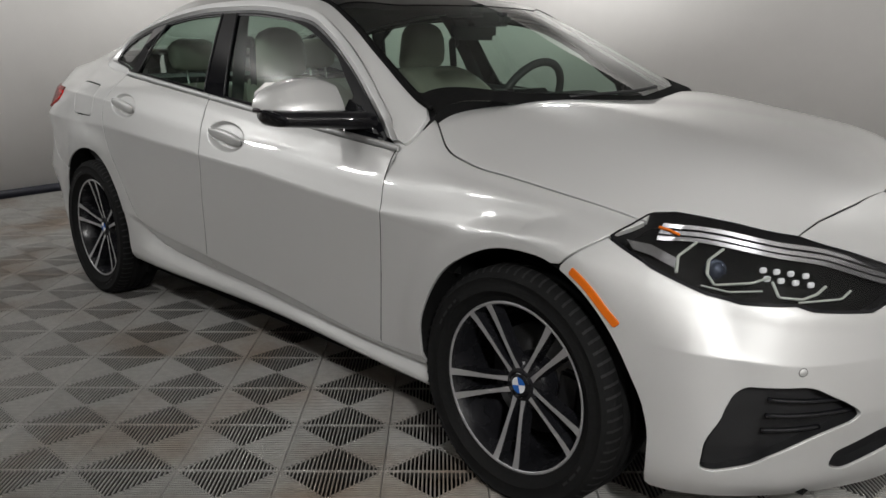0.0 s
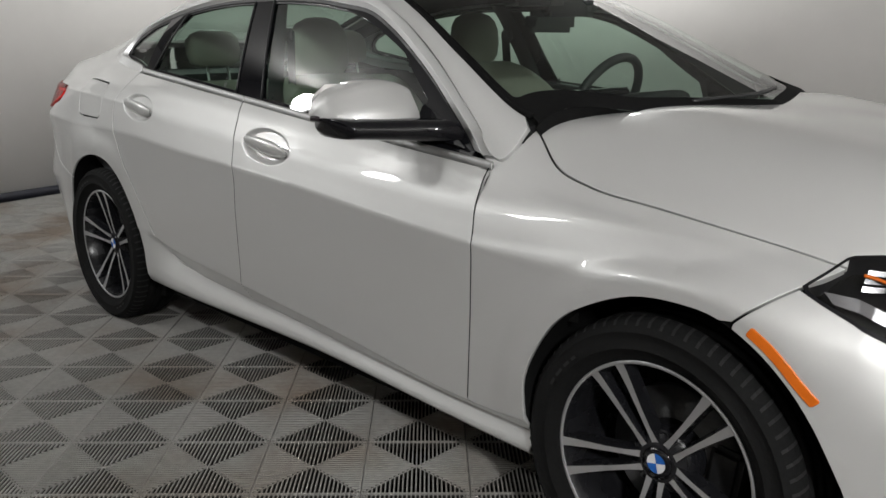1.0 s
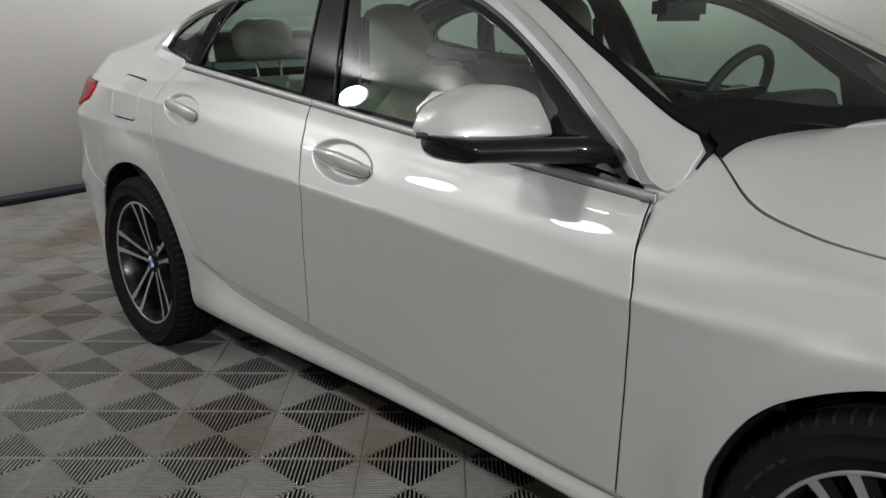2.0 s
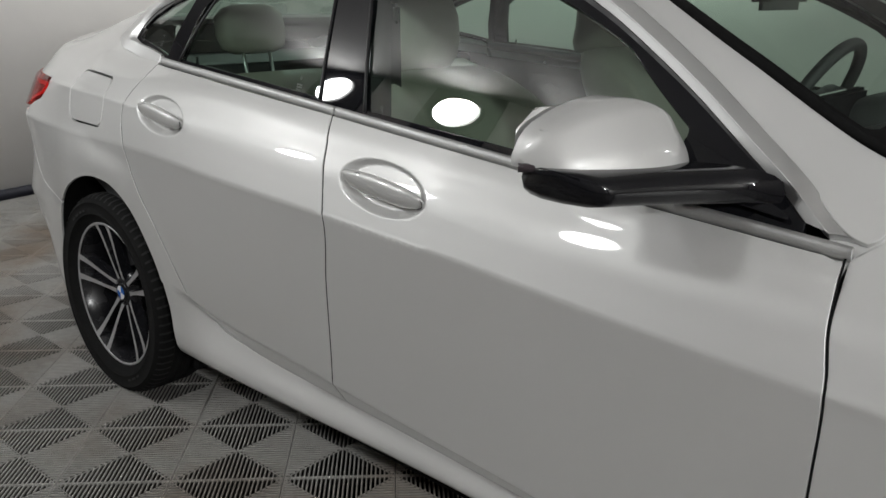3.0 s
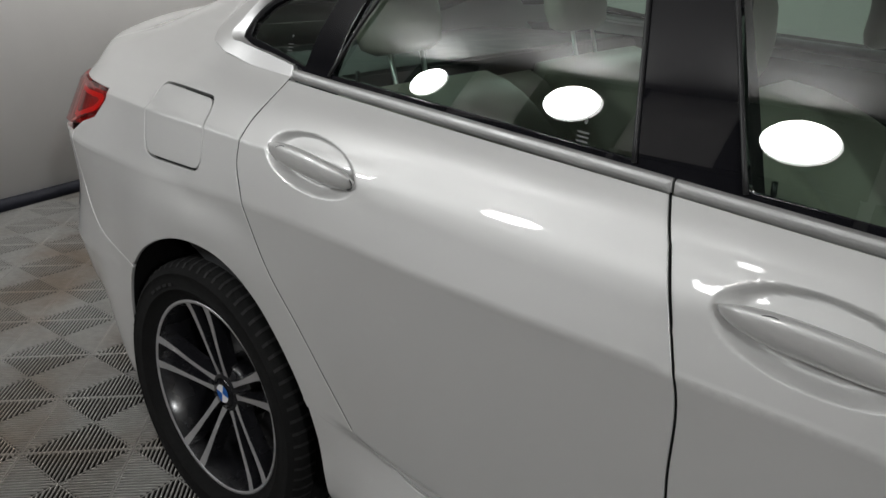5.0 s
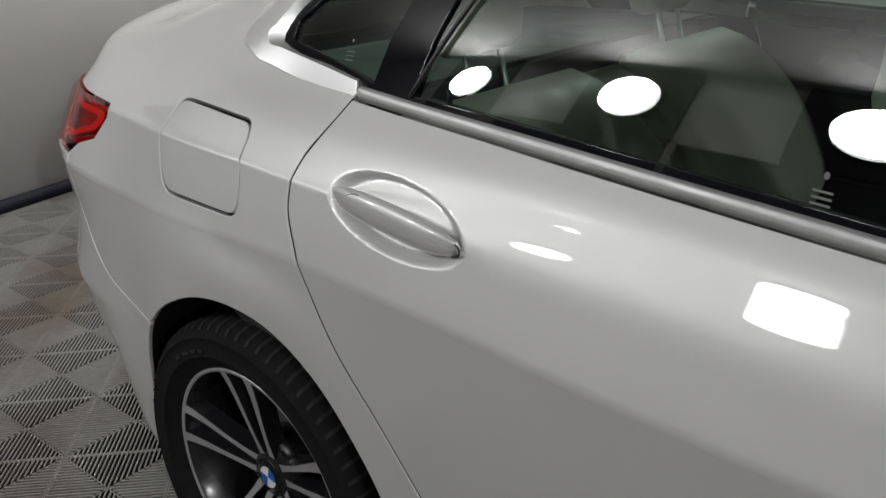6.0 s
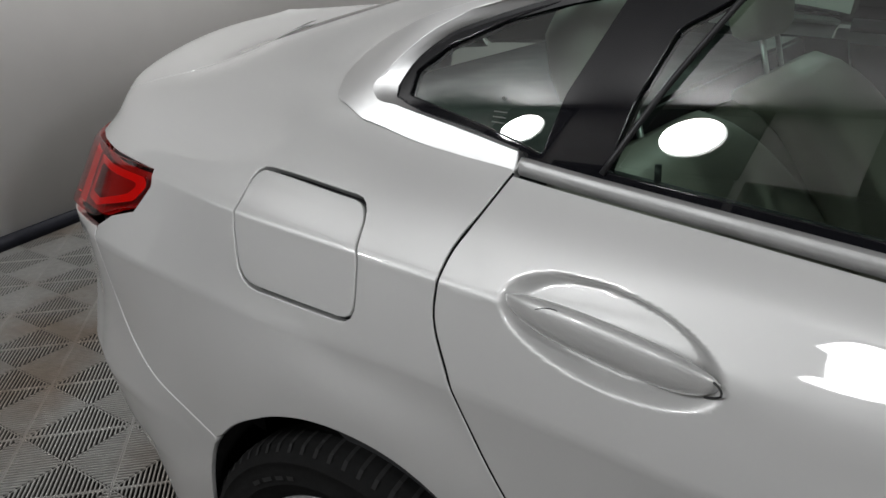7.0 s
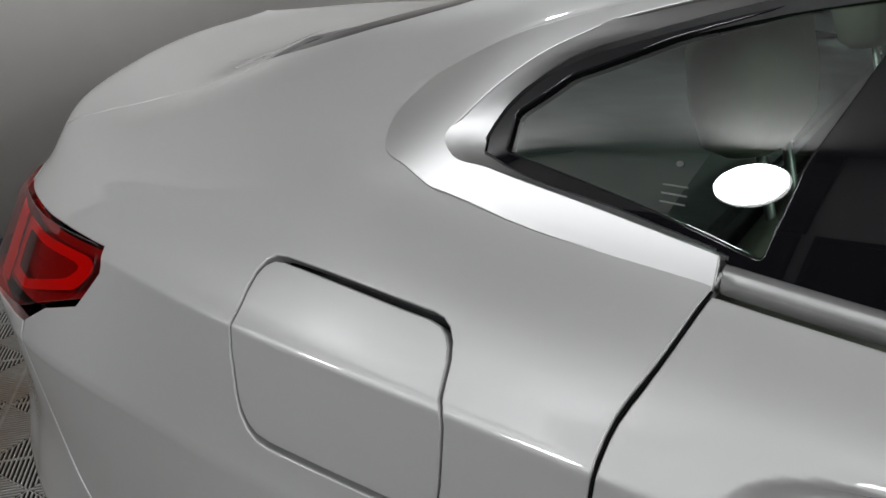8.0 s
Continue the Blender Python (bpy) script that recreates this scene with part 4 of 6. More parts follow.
def headlamp():
    poly = rounded(LAMP, 0.012)
    lamp = sheet("headlamp", FRONT, poly, LAMPLENS, car, lift=0.0, gap=0.001, edge=False, step=0.02, label="clear headlamp with dark housing and angular light guides")
    sheet("housing", FRONT, shrink(poly, -0.004), VOID, lamp, lift=-0.045, gap=0, edge=False, step=0.02)
    ribbon("housing_wall", FRONT, poly, shrink(poly, 0.008), -0.002, -0.046, BLACK, lamp, closed=True, mirror=False)
    ribbon("lens_edge", FRONT, shrink(poly, -0.002), shrink(poly, 0.004), 0.0006, 0.0006, GLOSS, lamp, closed=True, mirror=False)
    L5 = FRONT.line(5)

    def inner(pts):
        return [(u, L5 + w) for u, w in pts]

    def straight(name, pts, lift, r, material, flat=1.0, label=""):
        """A bar with sharp bends."""
        b = bmesh.new()
        p = np.asarray(inner(pts), float)
        fine = [p[0]] + [p[i] + (p[i + 1] - p[i]) * t for i in range(len(p) - 1) for t in (0.06, 0.94)] + [p[-1]]
        tube(b, raised(FRONT, fine, lift), r, 8, flat)
        part(name, smooth(b), material, lamp, label)
    # brushed blades that sweep along the top, one behind the other
    for lift, w0 in ((-0.010, 0.0), (-0.016, -0.017), (-0.022, -0.032)):
        top = curve2(inner([(0.36, 0.186 + w0), (0.46, 0.205 + w0), (0.563, 0.212 + w0), (0.68, 0.205 + w0), (0.783, 0.190 + w0), (0.885, 0.128 + w0)]), 40)
        low = top - (0.0, 0.0085)
        ribbon("upper_blade", FRONT, top, low, lift, lift - 0.006, GREYPART, lamp, "brushed grey upper blade", mirror=False)
    ribbon("side_blade", FRONT, inner([(0.292, 0.098), (0.35, 0.104), (0.425, 0.082)]), inner([(0.315, 0.078), (0.36, 0.076), (0.425, 0.055)]), -0.014, -0.020, GREYPART, lamp, "bright blade at the outer corner", mirror=False)
    straight("light_guide", [(0.465, 0.153), (0.426, 0.09), (0.431, 0.042)], -0.016, 0.0040, GUIDE, 0.7)
    straight("light_guide", [(0.538, 0.148), (0.504, 0.099), (0.499, 0.055), (0.514, 0.033), (0.597, 0.056), (0.640, 0.085)], -0.014, 0.0040, GUIDE, 0.7)
    straight("light_guide", [(0.485, 0.026), (0.543, 0.024), (0.617, 0.040)], -0.012, 0.0030, GUIDE, 0.7)
    straight("light_guide", [(0.641, 0.070), (0.651, 0.033), (0.700, 0.033), (0.730, 0.046), (0.749, 0.073)], -0.014, 0.0040, GUIDE, 0.7)
    straight("light_guide", [(0.690, 0.026), (0.774, 0.033), (0.793, 0.055)], -0.013, 0.0034, GUIDE, 0.7)
    facing = Vector((0.8, -0.55, 0.05)).to_track_quat("Y", "Z").to_matrix().to_4x4()
    p, r = raised(FRONT, inner([(0.524, 0.09)]), -0.034)[0], 0.022
    b = bmesh.new()
    lathe(b, [(0.0, 0.016), (r * 0.5, 0.014), (r * 0.85, 0.008), (r, 0.0), (r * 1.12, 0.002), (r * 1.15, -0.012)], 28)
    ob = part("projector", smooth(b, 35), LENSBALL, lamp, "clear round projector lens")
    ob.matrix_basis = Matrix.Translation(p) @ facing
    # two rows of small light cells
    for j, w in enumerate((0.112, 0.084)):
        for i in range(4):
            p = raised(FRONT, inner([(0.634 + 0.030 * i, w + 0.003 * i - 0.0012 * i * i)]), -0.020)[0]
            b = bmesh.new()
            box(b, -0.0078, -0.004, -0.0062, 0.0078, 0.004, 0.0062, 0.0022)
            ob = part("light_cell", smooth(b), CELL, lamp)
            ob.matrix_basis = Matrix.Translation(p) @ facing
    straight("turn_lens", [(0.355, 0.172), (0.385, 0.171), (0.418, 0.163)], -0.012, 0.0055, ORANGE, 0.6)


headlamp()
BUMP_SEAM = curve2([(-2.93, 0.592), (-2.97, 0.598), (-3.02, 0.608), (-3.09, 0.635), (-3.15, 0.68), (-3.19, 0.74), (-3.215, 0.80), (-3.24, 0.86)], 30)
TAIL = [(-3.25, 0.868), (-3.2, 0.888), (-3.142, 0.907), (-3.117, 0.949), (-3.127, 0.972), (-3.24, 0.974), (-3.357, 0.976), (-3.47, 0.978), (-3.56, 0.975), (-3.56, 0.86), (-3.47, 0.845), (-3.38, 0.852), (-3.30, 0.860)]
LID_EDGE = [(-3.52, REAR.line(8) - 0.008), (-3.44, REAR.line(8) + 0.015), (-3.337, REAR.line(9) - 0.05), (-3.27, REAR.line(9)), (-3.2, REAR.line(9) + 0.03), (-3.12, REAR.line(10) - 0.02)]


REAR_GLASS_EDGE = [(-3.075, REAR.line(10) + 0.004), (-3.0, REAR.line(10) + 0.012), (-2.9, REAR.line(10) + 0.034), (-2.6, REAR.line(10) + 0.055), (-2.4, REAR.line(10) + 0.045), (-2.36, REAR.line(10) + 0.02)]


def rear_panels():
    top9 = REAR.line(9)
    arch = R_ARCH[(R_ARCH[:, 1] > 0.448) & ~((R_ARCH[:, 0] < -2.9) & (R_ARCH[:, 1] < 0.595))]
    low = np.concatenate([[(-2.160, 0.456), (-2.21, 0.450)], arch, BUMP_SEAM, TAIL[1:6], [(-3.357, 0.976), (-3.45, 0.978)]])
    tip = on(REAR, TIP + (0.010, 0.013), top9)
    body = np.concatenate([on(REAR, low, top9), LID_EDGE, REAR_GLASS_EDGE, level(REAR, 10, -2.34, -0.49, 60), [(-0.462, REAR.line(10) - 0.012), (-0.475, top9 + 0.03), (-0.500, top9 + 0.002)], level(REAR, 9, -0.53, -2.62, 80), tip[::-1], on(REAR, R_SEAM, top9)[1:]])
    # painted corner under the joint of pillar and wing
    w7, w8 = FRONT.line(7), FRONT.line(8)
    sheet("pillar_foot", FRONT, [(-0.565, w7 - 0.015), (-0.44, w7 - 0.015), (-0.44, w8 - 0.01), (-0.47, w8 + 0.004), (-0.55, w8 - 0.02)], PAINT, car, mirror=True, step=0.014, lift=-0.004, edge=False)
    flap = rounded([(-2.640, 1.003), (-2.628, 0.953), (-2.619, 0.865), (-2.845, 0.868), (-2.872, 0.95), (-2.868, 1.015)], [0.03, 0.0, 0.03, 0.035, 0.02, 0.035])
    flap_w = on(REAR, flap, top9)
    sheet("body_side", REAR, body, PAINT, car, holes=[flap_w], mirror=True, step=0.016, gap=0.0012, fine=[(-3.08, REAR.w_at([-2.6], [0.45])[0], -2.16, REAR.w_at([-2.6], [0.79])[0], 0.009)])
    sheet("fuel_flap", REAR, flap_w, PAINT, car, step=0.012, gap=0.0008)
    sheet("roof", REAR, np.concatenate([level(REAR, 10, -2.35, -1.2, 40), [(-1.2, W_END_R), (-2.35, W_END_R)]]), PAINT, car, step=0.04, whole=True)
    shield = np.concatenate([level(REAR, 10, -1.195, -0.49, 40), [(-0.45, W_END_R), (-1.195, W_END_R)]])
    sheet("windscreen", REAR, shield, SHIELD, car, step=0.04, whole=True, lift=-0.004, edge=False)
    ribbon("windscreen_edge", REAR, level(REAR, 10, -1.195, -0.47, 40, -0.002), np.concatenate([level(REAR, 10, -1.15, -0.56, 40, 0.016), [(-0.53, REAR.line(10) + 0.04)]]), -0.002, -0.002, VOID, car, "black windscreen border")
    ribbon("windscreen_edge", REAR, [(-0.442, REAR.line(10) - 0.002), (-0.438, W_END_R)], [(-0.55, REAR.line(10) + 0.025), (-0.485, W_END_R)], -0.002, -0.002, VOID, car, "black windscreen border")
    ribbon("windscreen_edge", REAR, [(-1.2, REAR.line(10)), (-1.2, W_END_R)], [(-1.10, REAR.line(10)), (-1.08, W_END_R)], -0.002, -0.002, GLOSS, car, "black windscreen border")
    sheet("rear_window", REAR, np.concatenate([REAR_GLASS_EDGE, [(-2.36, W_END_R), (-3.06, W_END_R)]]), GLASS, car, step=0.04, whole=True, lift=-0.006, edge=False)
    ribbon("rear_window_edge", REAR, np.array(REAR_GLASS_EDGE), np.array(REAR_GLASS_EDGE) + (0.0, 0.05), -0.004, -0.004, GLOSS, car, "black rear window border")
    w10 = REAR.line(10)
    ribbon("window_corner", REAR, curve2([(-3.30, w10 + 0.056), (-3.22, w10 + 0.066), (-3.13, w10 + 0.074), (-3.06, w10 + 0.078)], 30), curve2([(-3.295, w10 + 0.058), (-3.21, w10 + 0.082), (-3.12, w10 + 0.098), (-3.06, w10 + 0.100)], 30), 0.003, 0.003, GLOSS, car, "black lower corner of the rear window")
    lid = np.concatenate([LID_EDGE, [(-3.085, REAR.line(10) + 0.01), (-3.07, W_END_R), (-3.88, W_END_R), (-3.88, REAR.line(8) - 0.008)]])
    sheet("boot_lid", REAR, lid, PAINT, car, step=0.025, whole=True)
    sheet("boot_face", REAR, np.concatenate([level(REAR, 6, -3.88, -3.46, 20, 0.01), level(REAR, 8, -3.50, -3.88, 20, -0.01)]), PAINT, car, step=0.025, mirror=True)
    sheet("boot_face", REAR, np.concatenate([on(REAR, [(-3.88, 0.845), (-3.57, 0.845)], top9), level(REAR, 6, -3.57, -3.88, 20)]), PAINT, car, step=0.025, mirror=True)
    arch = R_ARCH[(R_ARCH[:, 0] < -2.9) & (R_ARCH[:, 1] < 0.595) & (R_ARCH[:, 1] > 0.26)]
    low = np.concatenate([BUMP_SEAM[::-1], arch, [(-3.0, 0.262), (-3.3, 0.278), (-3.88, 0.303), (-3.88, 0.84), (-3.47, 0.84), (-3.38, 0.847), (-3.29, 0.856)]])
    sheet("rear_bumper", REAR, on(REAR, low, top9), PAINT, car, mirror=True, step=0.016)
    tail = on(REAR, rounded(TAIL, 0.012), top9)
    lamp = sheet("tail_lamp", REAR, tail, REDLENS, car, step=0.015, lift=0.006, label="red tail lamp with a glowing-red light bar shape")
    sheet("lamp_bowl", REAR, shrink(tail, 0.003), DARKRED, lamp, step=0.02, lift=-0.018, gap=0, edge=False)
    ring_out = on(REAR, rounded([(-3.16, 0.918), (-3.135, 0.947), (-3.15, 0.957), (-3.36, 0.962), (-3.37, 0.88), (-3.3, 0.88)], 0.01), top9)
    ring_in = on(REAR, rounded([(-3.185, 0.925), (-3.165, 0.942), (-3.18, 0.946), (-3.34, 0.948), (-3.345, 0.895), (-3.29, 0.895)], 0.008), top9)
    ribbon("light_bar", REAR, ring_out, ring_in, -0.006, -0.006, REDBAR, lamp, closed=True, mirror=False)
    ribbon("light_bar", REAR, on(REAR, [(-3.355, 0.965), (-3.36, 0.868)], top9), on(REAR, [(-3.43, 0.968), (-3.44, 0.862)], top9), -0.002, -0.004, REDBAR, lamp, mirror=False)


rear_panels()


def windows():
    w8, w9 = SIDE.line(1), SIDE.line(3)
    z_in = 0.010

    def belt_strip(x0, x1, name):
        a = np.concatenate([level(STRIP, 0, x0, x1, 40, 0.001), level(STRIP, 4, x1, x0, 40, -0.001)])
        sheet(name, STRIP, a, STRIPMETAL, car, mirror=True, step=0.010, lift=0.0, gap=-0.0015, flange=0.01, label="satin chrome belt strip")
    belt_strip(-1.616, -0.517, "belt_trim")
    belt_strip(-2.449, -1.622, "belt_trim")
    def inset(d, u0, u1):
        u = np.linspace(u0, u1, 30)
        z = SIDE.raw(u, np.full(30, w9))[:, 2]
        return on(SIDE, np.stack([u - 0.57 * d, np.maximum(z - 0.82 * d, belt_z(u - 0.57 * d) + 0.004)], 1), w9)
    tip_out = on(SIDE, TIP, w9)
    outer = np.concatenate([tip_out, level(SIDE, 3, -2.62, -0.507, 80, -0.001)])
    ridge = np.concatenate([on(SIDE, curve2([(-2.455, 1.0745), (-2.53, 1.085), (-2.66, 1.103), (-2.704, 1.111), (-2.713, 1.121), (-2.697, 1.141), (-2.64, 1.190), (-2.575, 1.222)], 60), w9), level(SIDE, 3, -2.48, -1.15, 50, -0.014), inset(0.017, -1.10, -0.545)])
    inner = np.concatenate([on(SIDE, curve2([(-2.460, 1.080), (-2.534, 1.092), (-2.650, 1.110), (-2.674, 1.120), (-2.662, 1.150), (-2.616, 1.190), (-2.53, 1.222)], 60), w9), level(SIDE, 3, -2.44, -1.17, 50, -0.026), inset(0.031, -1.10, -0.575)])
    rim = np.concatenate([outer, ridge[::-1]])
    sheet("window_trim", SIDE, rim, CHROME, car, mirror=True, step=0.010, lift=0.005, gap=-0.003, label="broad satin chrome window surround")
    ribbon("trim_bevel", SIDE, ridge, inner, 0.005, -0.006, CHROME, car)
    hole = np.concatenate([inner, on(SIDE, along_belt(-0.592, -2.44, 60, -0.006), w9)])
    gasket = shrink(hole, 0.007)
    ribbon("window_gasket", SIDE, inner, shrink(inner, 0.0) + (0, -0.014), -0.003, -0.007, BLACK, car)
    top = w9 - 0.034
    def at(x, z):
        return tuple(on(SIDE, [(x, z)], w9)[0])
    bz = lambda x: belt_z(x) + 0.011
    front = [at(-1.527, bz(-1.527)), at(-0.80, bz(-0.8)), at(-0.80, 1.045), (-0.95, SIDE.w_at([-0.95], [1.165], 0, w9)[0]), (-1.12, top - 0.012), (-1.25, top), (-1.645, top), at(-1.603, 1.222), at(-1.571, 1.111)]
    rear = [at(-2.344, bz(-2.344)), at(-1.684, bz(-1.684)), at(-1.724, 1.222), (-1.755, top), (-2.19, top), at(-2.295, 1.219), at(-2.326, 1.145)]
    quarter = [at(-2.655, 1.118), at(-2.425, bz(-2.425)), at(-2.408, 1.142), at(-2.377, 1.205), at(-2.352, 1.258), at(-2.44, 1.243), at(-2.525, 1.217), at(-2.608, 1.184), at(-2.654, 1.150)]
    holes = [rounded(p, 0.010) for p in (front, rear, quarter)]
    sheet("window_pillar", SIDE, shrink(hole, -0.004), GLOSS, car, holes=[shrink(h, 0.004) for h in holes], mirror=True, step=0.016, lift=-0.005, gap=0.0, label="gloss black window pillars")
    for h in holes:
        sheet("side_window", SIDE, h, GLASS, car, mirror=True, step=0.025, lift=-0.010, gap=-0.010, edge=False)
    # small etched marks in the glass: a round shape and plain bars
    for u0, z0 in ((-1.775, 1.045), (-2.50, 1.115)):
        c = on(SIDE, [(u0, z0 + 0.016)], w9)[0]
        poly = [(c[0] + 0.005 * math.cos(a), c[1] + 0.005 * math.sin(a)) for a in np.linspace(0, 2 * math.pi, 13)[:-1]]
        sheet("etched_mark", SIDE, poly, ETCH, car, step=0.02, lift=-0.0085, gap=0, edge=False)
        for i in range(3):
            c = on(SIDE, [(u0, z0 - 0.006 * i)], w9)[0]
            sheet("etched_bar", SIDE, [(c[0] - 0.010, c[1]), (c[0] + 0.010, c[1]), (c[0] + 0.010, c[1] + 0.0018), (c[0] - 0.010, c[1] + 0.0018)], ETCH, car, step=0.02, lift=-0.0085, gap=-0.002, edge=False)
    # upright rubber lines at the pillars
    for x0, x1 in ((-1.527, -1.640), (-1.684, -1.752), (-2.344, -2.21)):
        a = np.array([at(x0, bz(x0)), ((x0 + x1) / 2 + (0.004 if x0 > -2 else -0.012), (w8 + top) / 2), (x1, top)])
        b = bmesh.new()
        tube(b, raised(SIDE, curve2(a, 14), -0.003), 0.0036, 6)
        part("window_seal", smooth(b), BLACK, car)


windows()


def handle(cx, cz, slope, half):
    """A body-coloured pull grip across its hollow: pointed behind, blunt in front."""
    root = thing("door_handle", "", "")
    root.parent = car
    n, sides = 40, 18
    uu = np.linspace(-half, half, n)
    w = on(REAR, np.stack([cx + uu, cz + slope * uu], 1), REAR.line(9))
    P = REAR.raw(w[:, 0], w[:, 1]) * (1, -1, 1)
    V = []
    for i, t in enumerate(uu / half):
        h = 0.0215 * (1 - abs(t) ** (2.6 if t < 0 else 3.6)) ** (0.68 if t < 0 else 0.6) + 0.0012
        d = 0.013 * (1 - abs(t) ** 4) ** 0.6 + 0.001
        out = 0.0125 * (1 - t ** 4) - 0.004
        for k in range(sides):
            a = 2 * math.pi * k / sides
            c, s_ = math.cos(a), math.sin(a)
            V.append((P[i, 0], P[i, 1] - out - d * math.copysign(abs(c) ** 0.8, c), P[i, 2] + 0.004 * (1 - t * t) + h * math.copysign(abs(s_) ** 0.9, s_) + 0.004 * c))
    F = [(i * sides + k, i * sides + (k + 1) % sides, (i + 1) * sides + (k + 1) % sides, (i + 1) * sides + k) for i in range(n - 1) for k in range(sides)]
    F += [tuple(range(sides))[::-1], tuple((n - 1) * sides + k for k in range(sides))]
    me = bpy.data.meshes.new("grip")
    me.from_pydata(V, [], F)
    me.polygons.foreach_set("use_smooth", [True] * len(me.polygons))
    place("grip", me, PAINT, root, "body-coloured pull grip")
    # dark joint at the front tip, fine notch line above the back third
    b = bmesh.new()
    k = n - 1
    tube(b, [(P[k, 0] - 0.020 + 0.024 * (1 - s_ * s_) ** 0.8, P[k, 1] - 0.007 * (1 - abs(s_)), P[k, 2] + 0.012 * s_ - 0.001) for s_ in np.linspace(-0.9, 0.9, 15)], 0.0012, 6)
    part("joint", smooth(b), BLACK, root)
    k = int(n * 0.30)
    b = bmesh.new()
    tube(b, [(P[k, 0] + 0.052 * (s_ - 0.4), P[k, 1] - 0.0175, P[k, 2] + 0.018 + 0.007 * math.sin(math.pi * min(1, s_ * 1.2)) - 0.004 * s_) for s_ in np.linspace(0, 1, 10)], 0.0007, 5)
    part("notch", smooth(b), BLACK, root)
    return root


handle(-1.395, 0.871, -0.10, 0.121)
handle(-2.283, 0.932, -0.11, 0.123)


def mirror():
    root = thing("wing_mirror", "", "")
    root.parent = car
    # shell: rounded box, blunt at the front, cut flat at the back
    bm = bmesh.new()
    n, sides = 22, 28
    rings = []
    for i in range(n):
        t = i / (n - 1)                                  # inner end to outer end
        y = -0.785 - 0.232 * t
        top = 1.101 - 0.058 * max(0, (t - 0.25) / 0.75) ** 2.2 - 0.022 * (1 - t) ** 5
        bot = 0.992 + 0.006 * t + 0.006 * max(0, (t - 0.85) / 0.15) ** 2
        shut = math.sqrt(max(0.03, 1 - max(0, (t - 0.86) / 0.14) ** 2.4))
        back = -0.868 - 0.066 * t
        deep = 0.135 * (1 - 0.45 * t ** 2.5) * (1 - 0.25 * (1 - t) ** 4)
        sq = 1 - 0.0 * t
        ring = []
        prof = rounded([(0, 0), (1, 0), (0.93, 0.30), (0.52, 1.0), (0, 1.0)], [0, 0.10, 0.30, 0.30, 0], 8)
        for px_, pz_ in prof:
            ring.append(bm.verts.new((back + deep * (0.3 + 0.7 * shut) * px_, y, bot + (top - bot) * pz_ * (0.25 + 0.75 * shut))))
        sides = len(ring)
        rings.append(ring)
    for r, q in zip(rings, rings[1:]):
        for k in range(sides - 1):
            bm.faces.new((r[k], q[k], q[k + 1], r[k + 1]))
        bm.faces.new((r[-1], q[-1], q[0], r[0]))
    bm.faces.new(rings[0])
    bm.faces.new(rings[-1][::-1])
    bmesh.ops.recalc_face_normals(bm, faces=bm.faces)
    part("mirror_shell", smooth(bm, 50), PAINT, root, "pearl white mirror shell")
    # dark lower body and arm
    bm = bmesh.new()
    n = 26
    rings = []
    for i in range(n):
        t = i / (n - 1)
        y = -0.775 - 0.246 * t
        top = 1.002 + 0.006 * t
        bot = 0.943 + 0.014 * t + 0.022 * max(0, (t - 0.9) / 0.1) ** 2
        x0 = -0.80 - 0.135 * t ** 0.8
        x1 = -0.62 - 0.14 * t ** 0.5 - 0.02 * t
        shut = math.sqrt(max(0.01, 1 - max(0, (t - 0.90) / 0.10) ** 2.4))
        x0, x1 = (x0 + x1) / 2 - (x1 - x0) / 2 * shut, (x0 + x1) / 2 + (x1 - x0) / 2 * shut
        bot = top - (top - bot) * (0.3 + 0.7 * shut)
        ring = []
        for k in range(16):
            a = 2 * math.pi * k / 16
            c, s = math.cos(a), math.sin(a)
            ring.append(bm.verts.new(((x0 + x1) / 2 + (x1 - x0) / 2 * math.copysign(abs(c) ** 0.7, c), y, (top + bot) / 2 + (top - bot) / 2 * math.copysign(abs(s) ** 0.7, s))))
        rings.append(ring)
    for r, q in zip(rings, rings[1:]):
        for k in range(16):
            bm.faces.new((r[k], r[(k + 1) % 16], q[(k + 1) % 16], q[k]))
    bm.faces.new(rings[0][::-1])
    bm.faces.new(rings[-1])
    bmesh.ops.recalc_face_normals(bm, faces=bm.faces)
    part("mirror_base", smooth(bm, 50), GLOSS, root, "gloss black mirror base and arm")
    # indicator strip
    bm = bmesh.new()
    tube(bm, [(-0.785 - 0.13 * t ** 1.6, -0.86 - 0.165 * t, 1.000 + 0.004 * t) for t in np.linspace(0, 1, 14)], 0.007, 8)
    part("indicator", smooth(bm), SMOKED, root, "smoked turn indicator strip")
    # glass
    bm = bmesh.new()
    vs = [bm.verts.new(p) for p in ((-0.8735, -0.795, 1.012), (-0.937, -1.008, 1.018), (-0.937, -1.004, 1.055), (-0.928, -0.97, 1.085), (-0.8735, -0.80, 1.086))]
    bm.faces.new(vs)
    part("mirror_glass", bm, MIRROR, root)
    # corner cover on the door
    a = on(SIDE, rounded([(-0.605, 0.932), (-0.80, 0.952), (-0.80, 1.03), (-0.70, 0.99)], 0.01), SIDE.line(3))
    sheet("mirror_foot", SIDE, a, GLOSS, root, lift=0.010, gap=0, flange=0.02, step=0.02)
    # three small service marks on the shell
    for i in range(3):
        b = bmesh.new()
        z = 1.058 - 0.016 * i
        tube(b, [(-0.900 + 0.022 * s_, -0.995 - 0.006 * i + 0.012 * s_ * s_, z - 0.003 * s_) for s_ in np.linspace(0, 1, 4)], 0.0016, 5)
        part("service_mark", smooth(b), PAINT, root)


mirror()


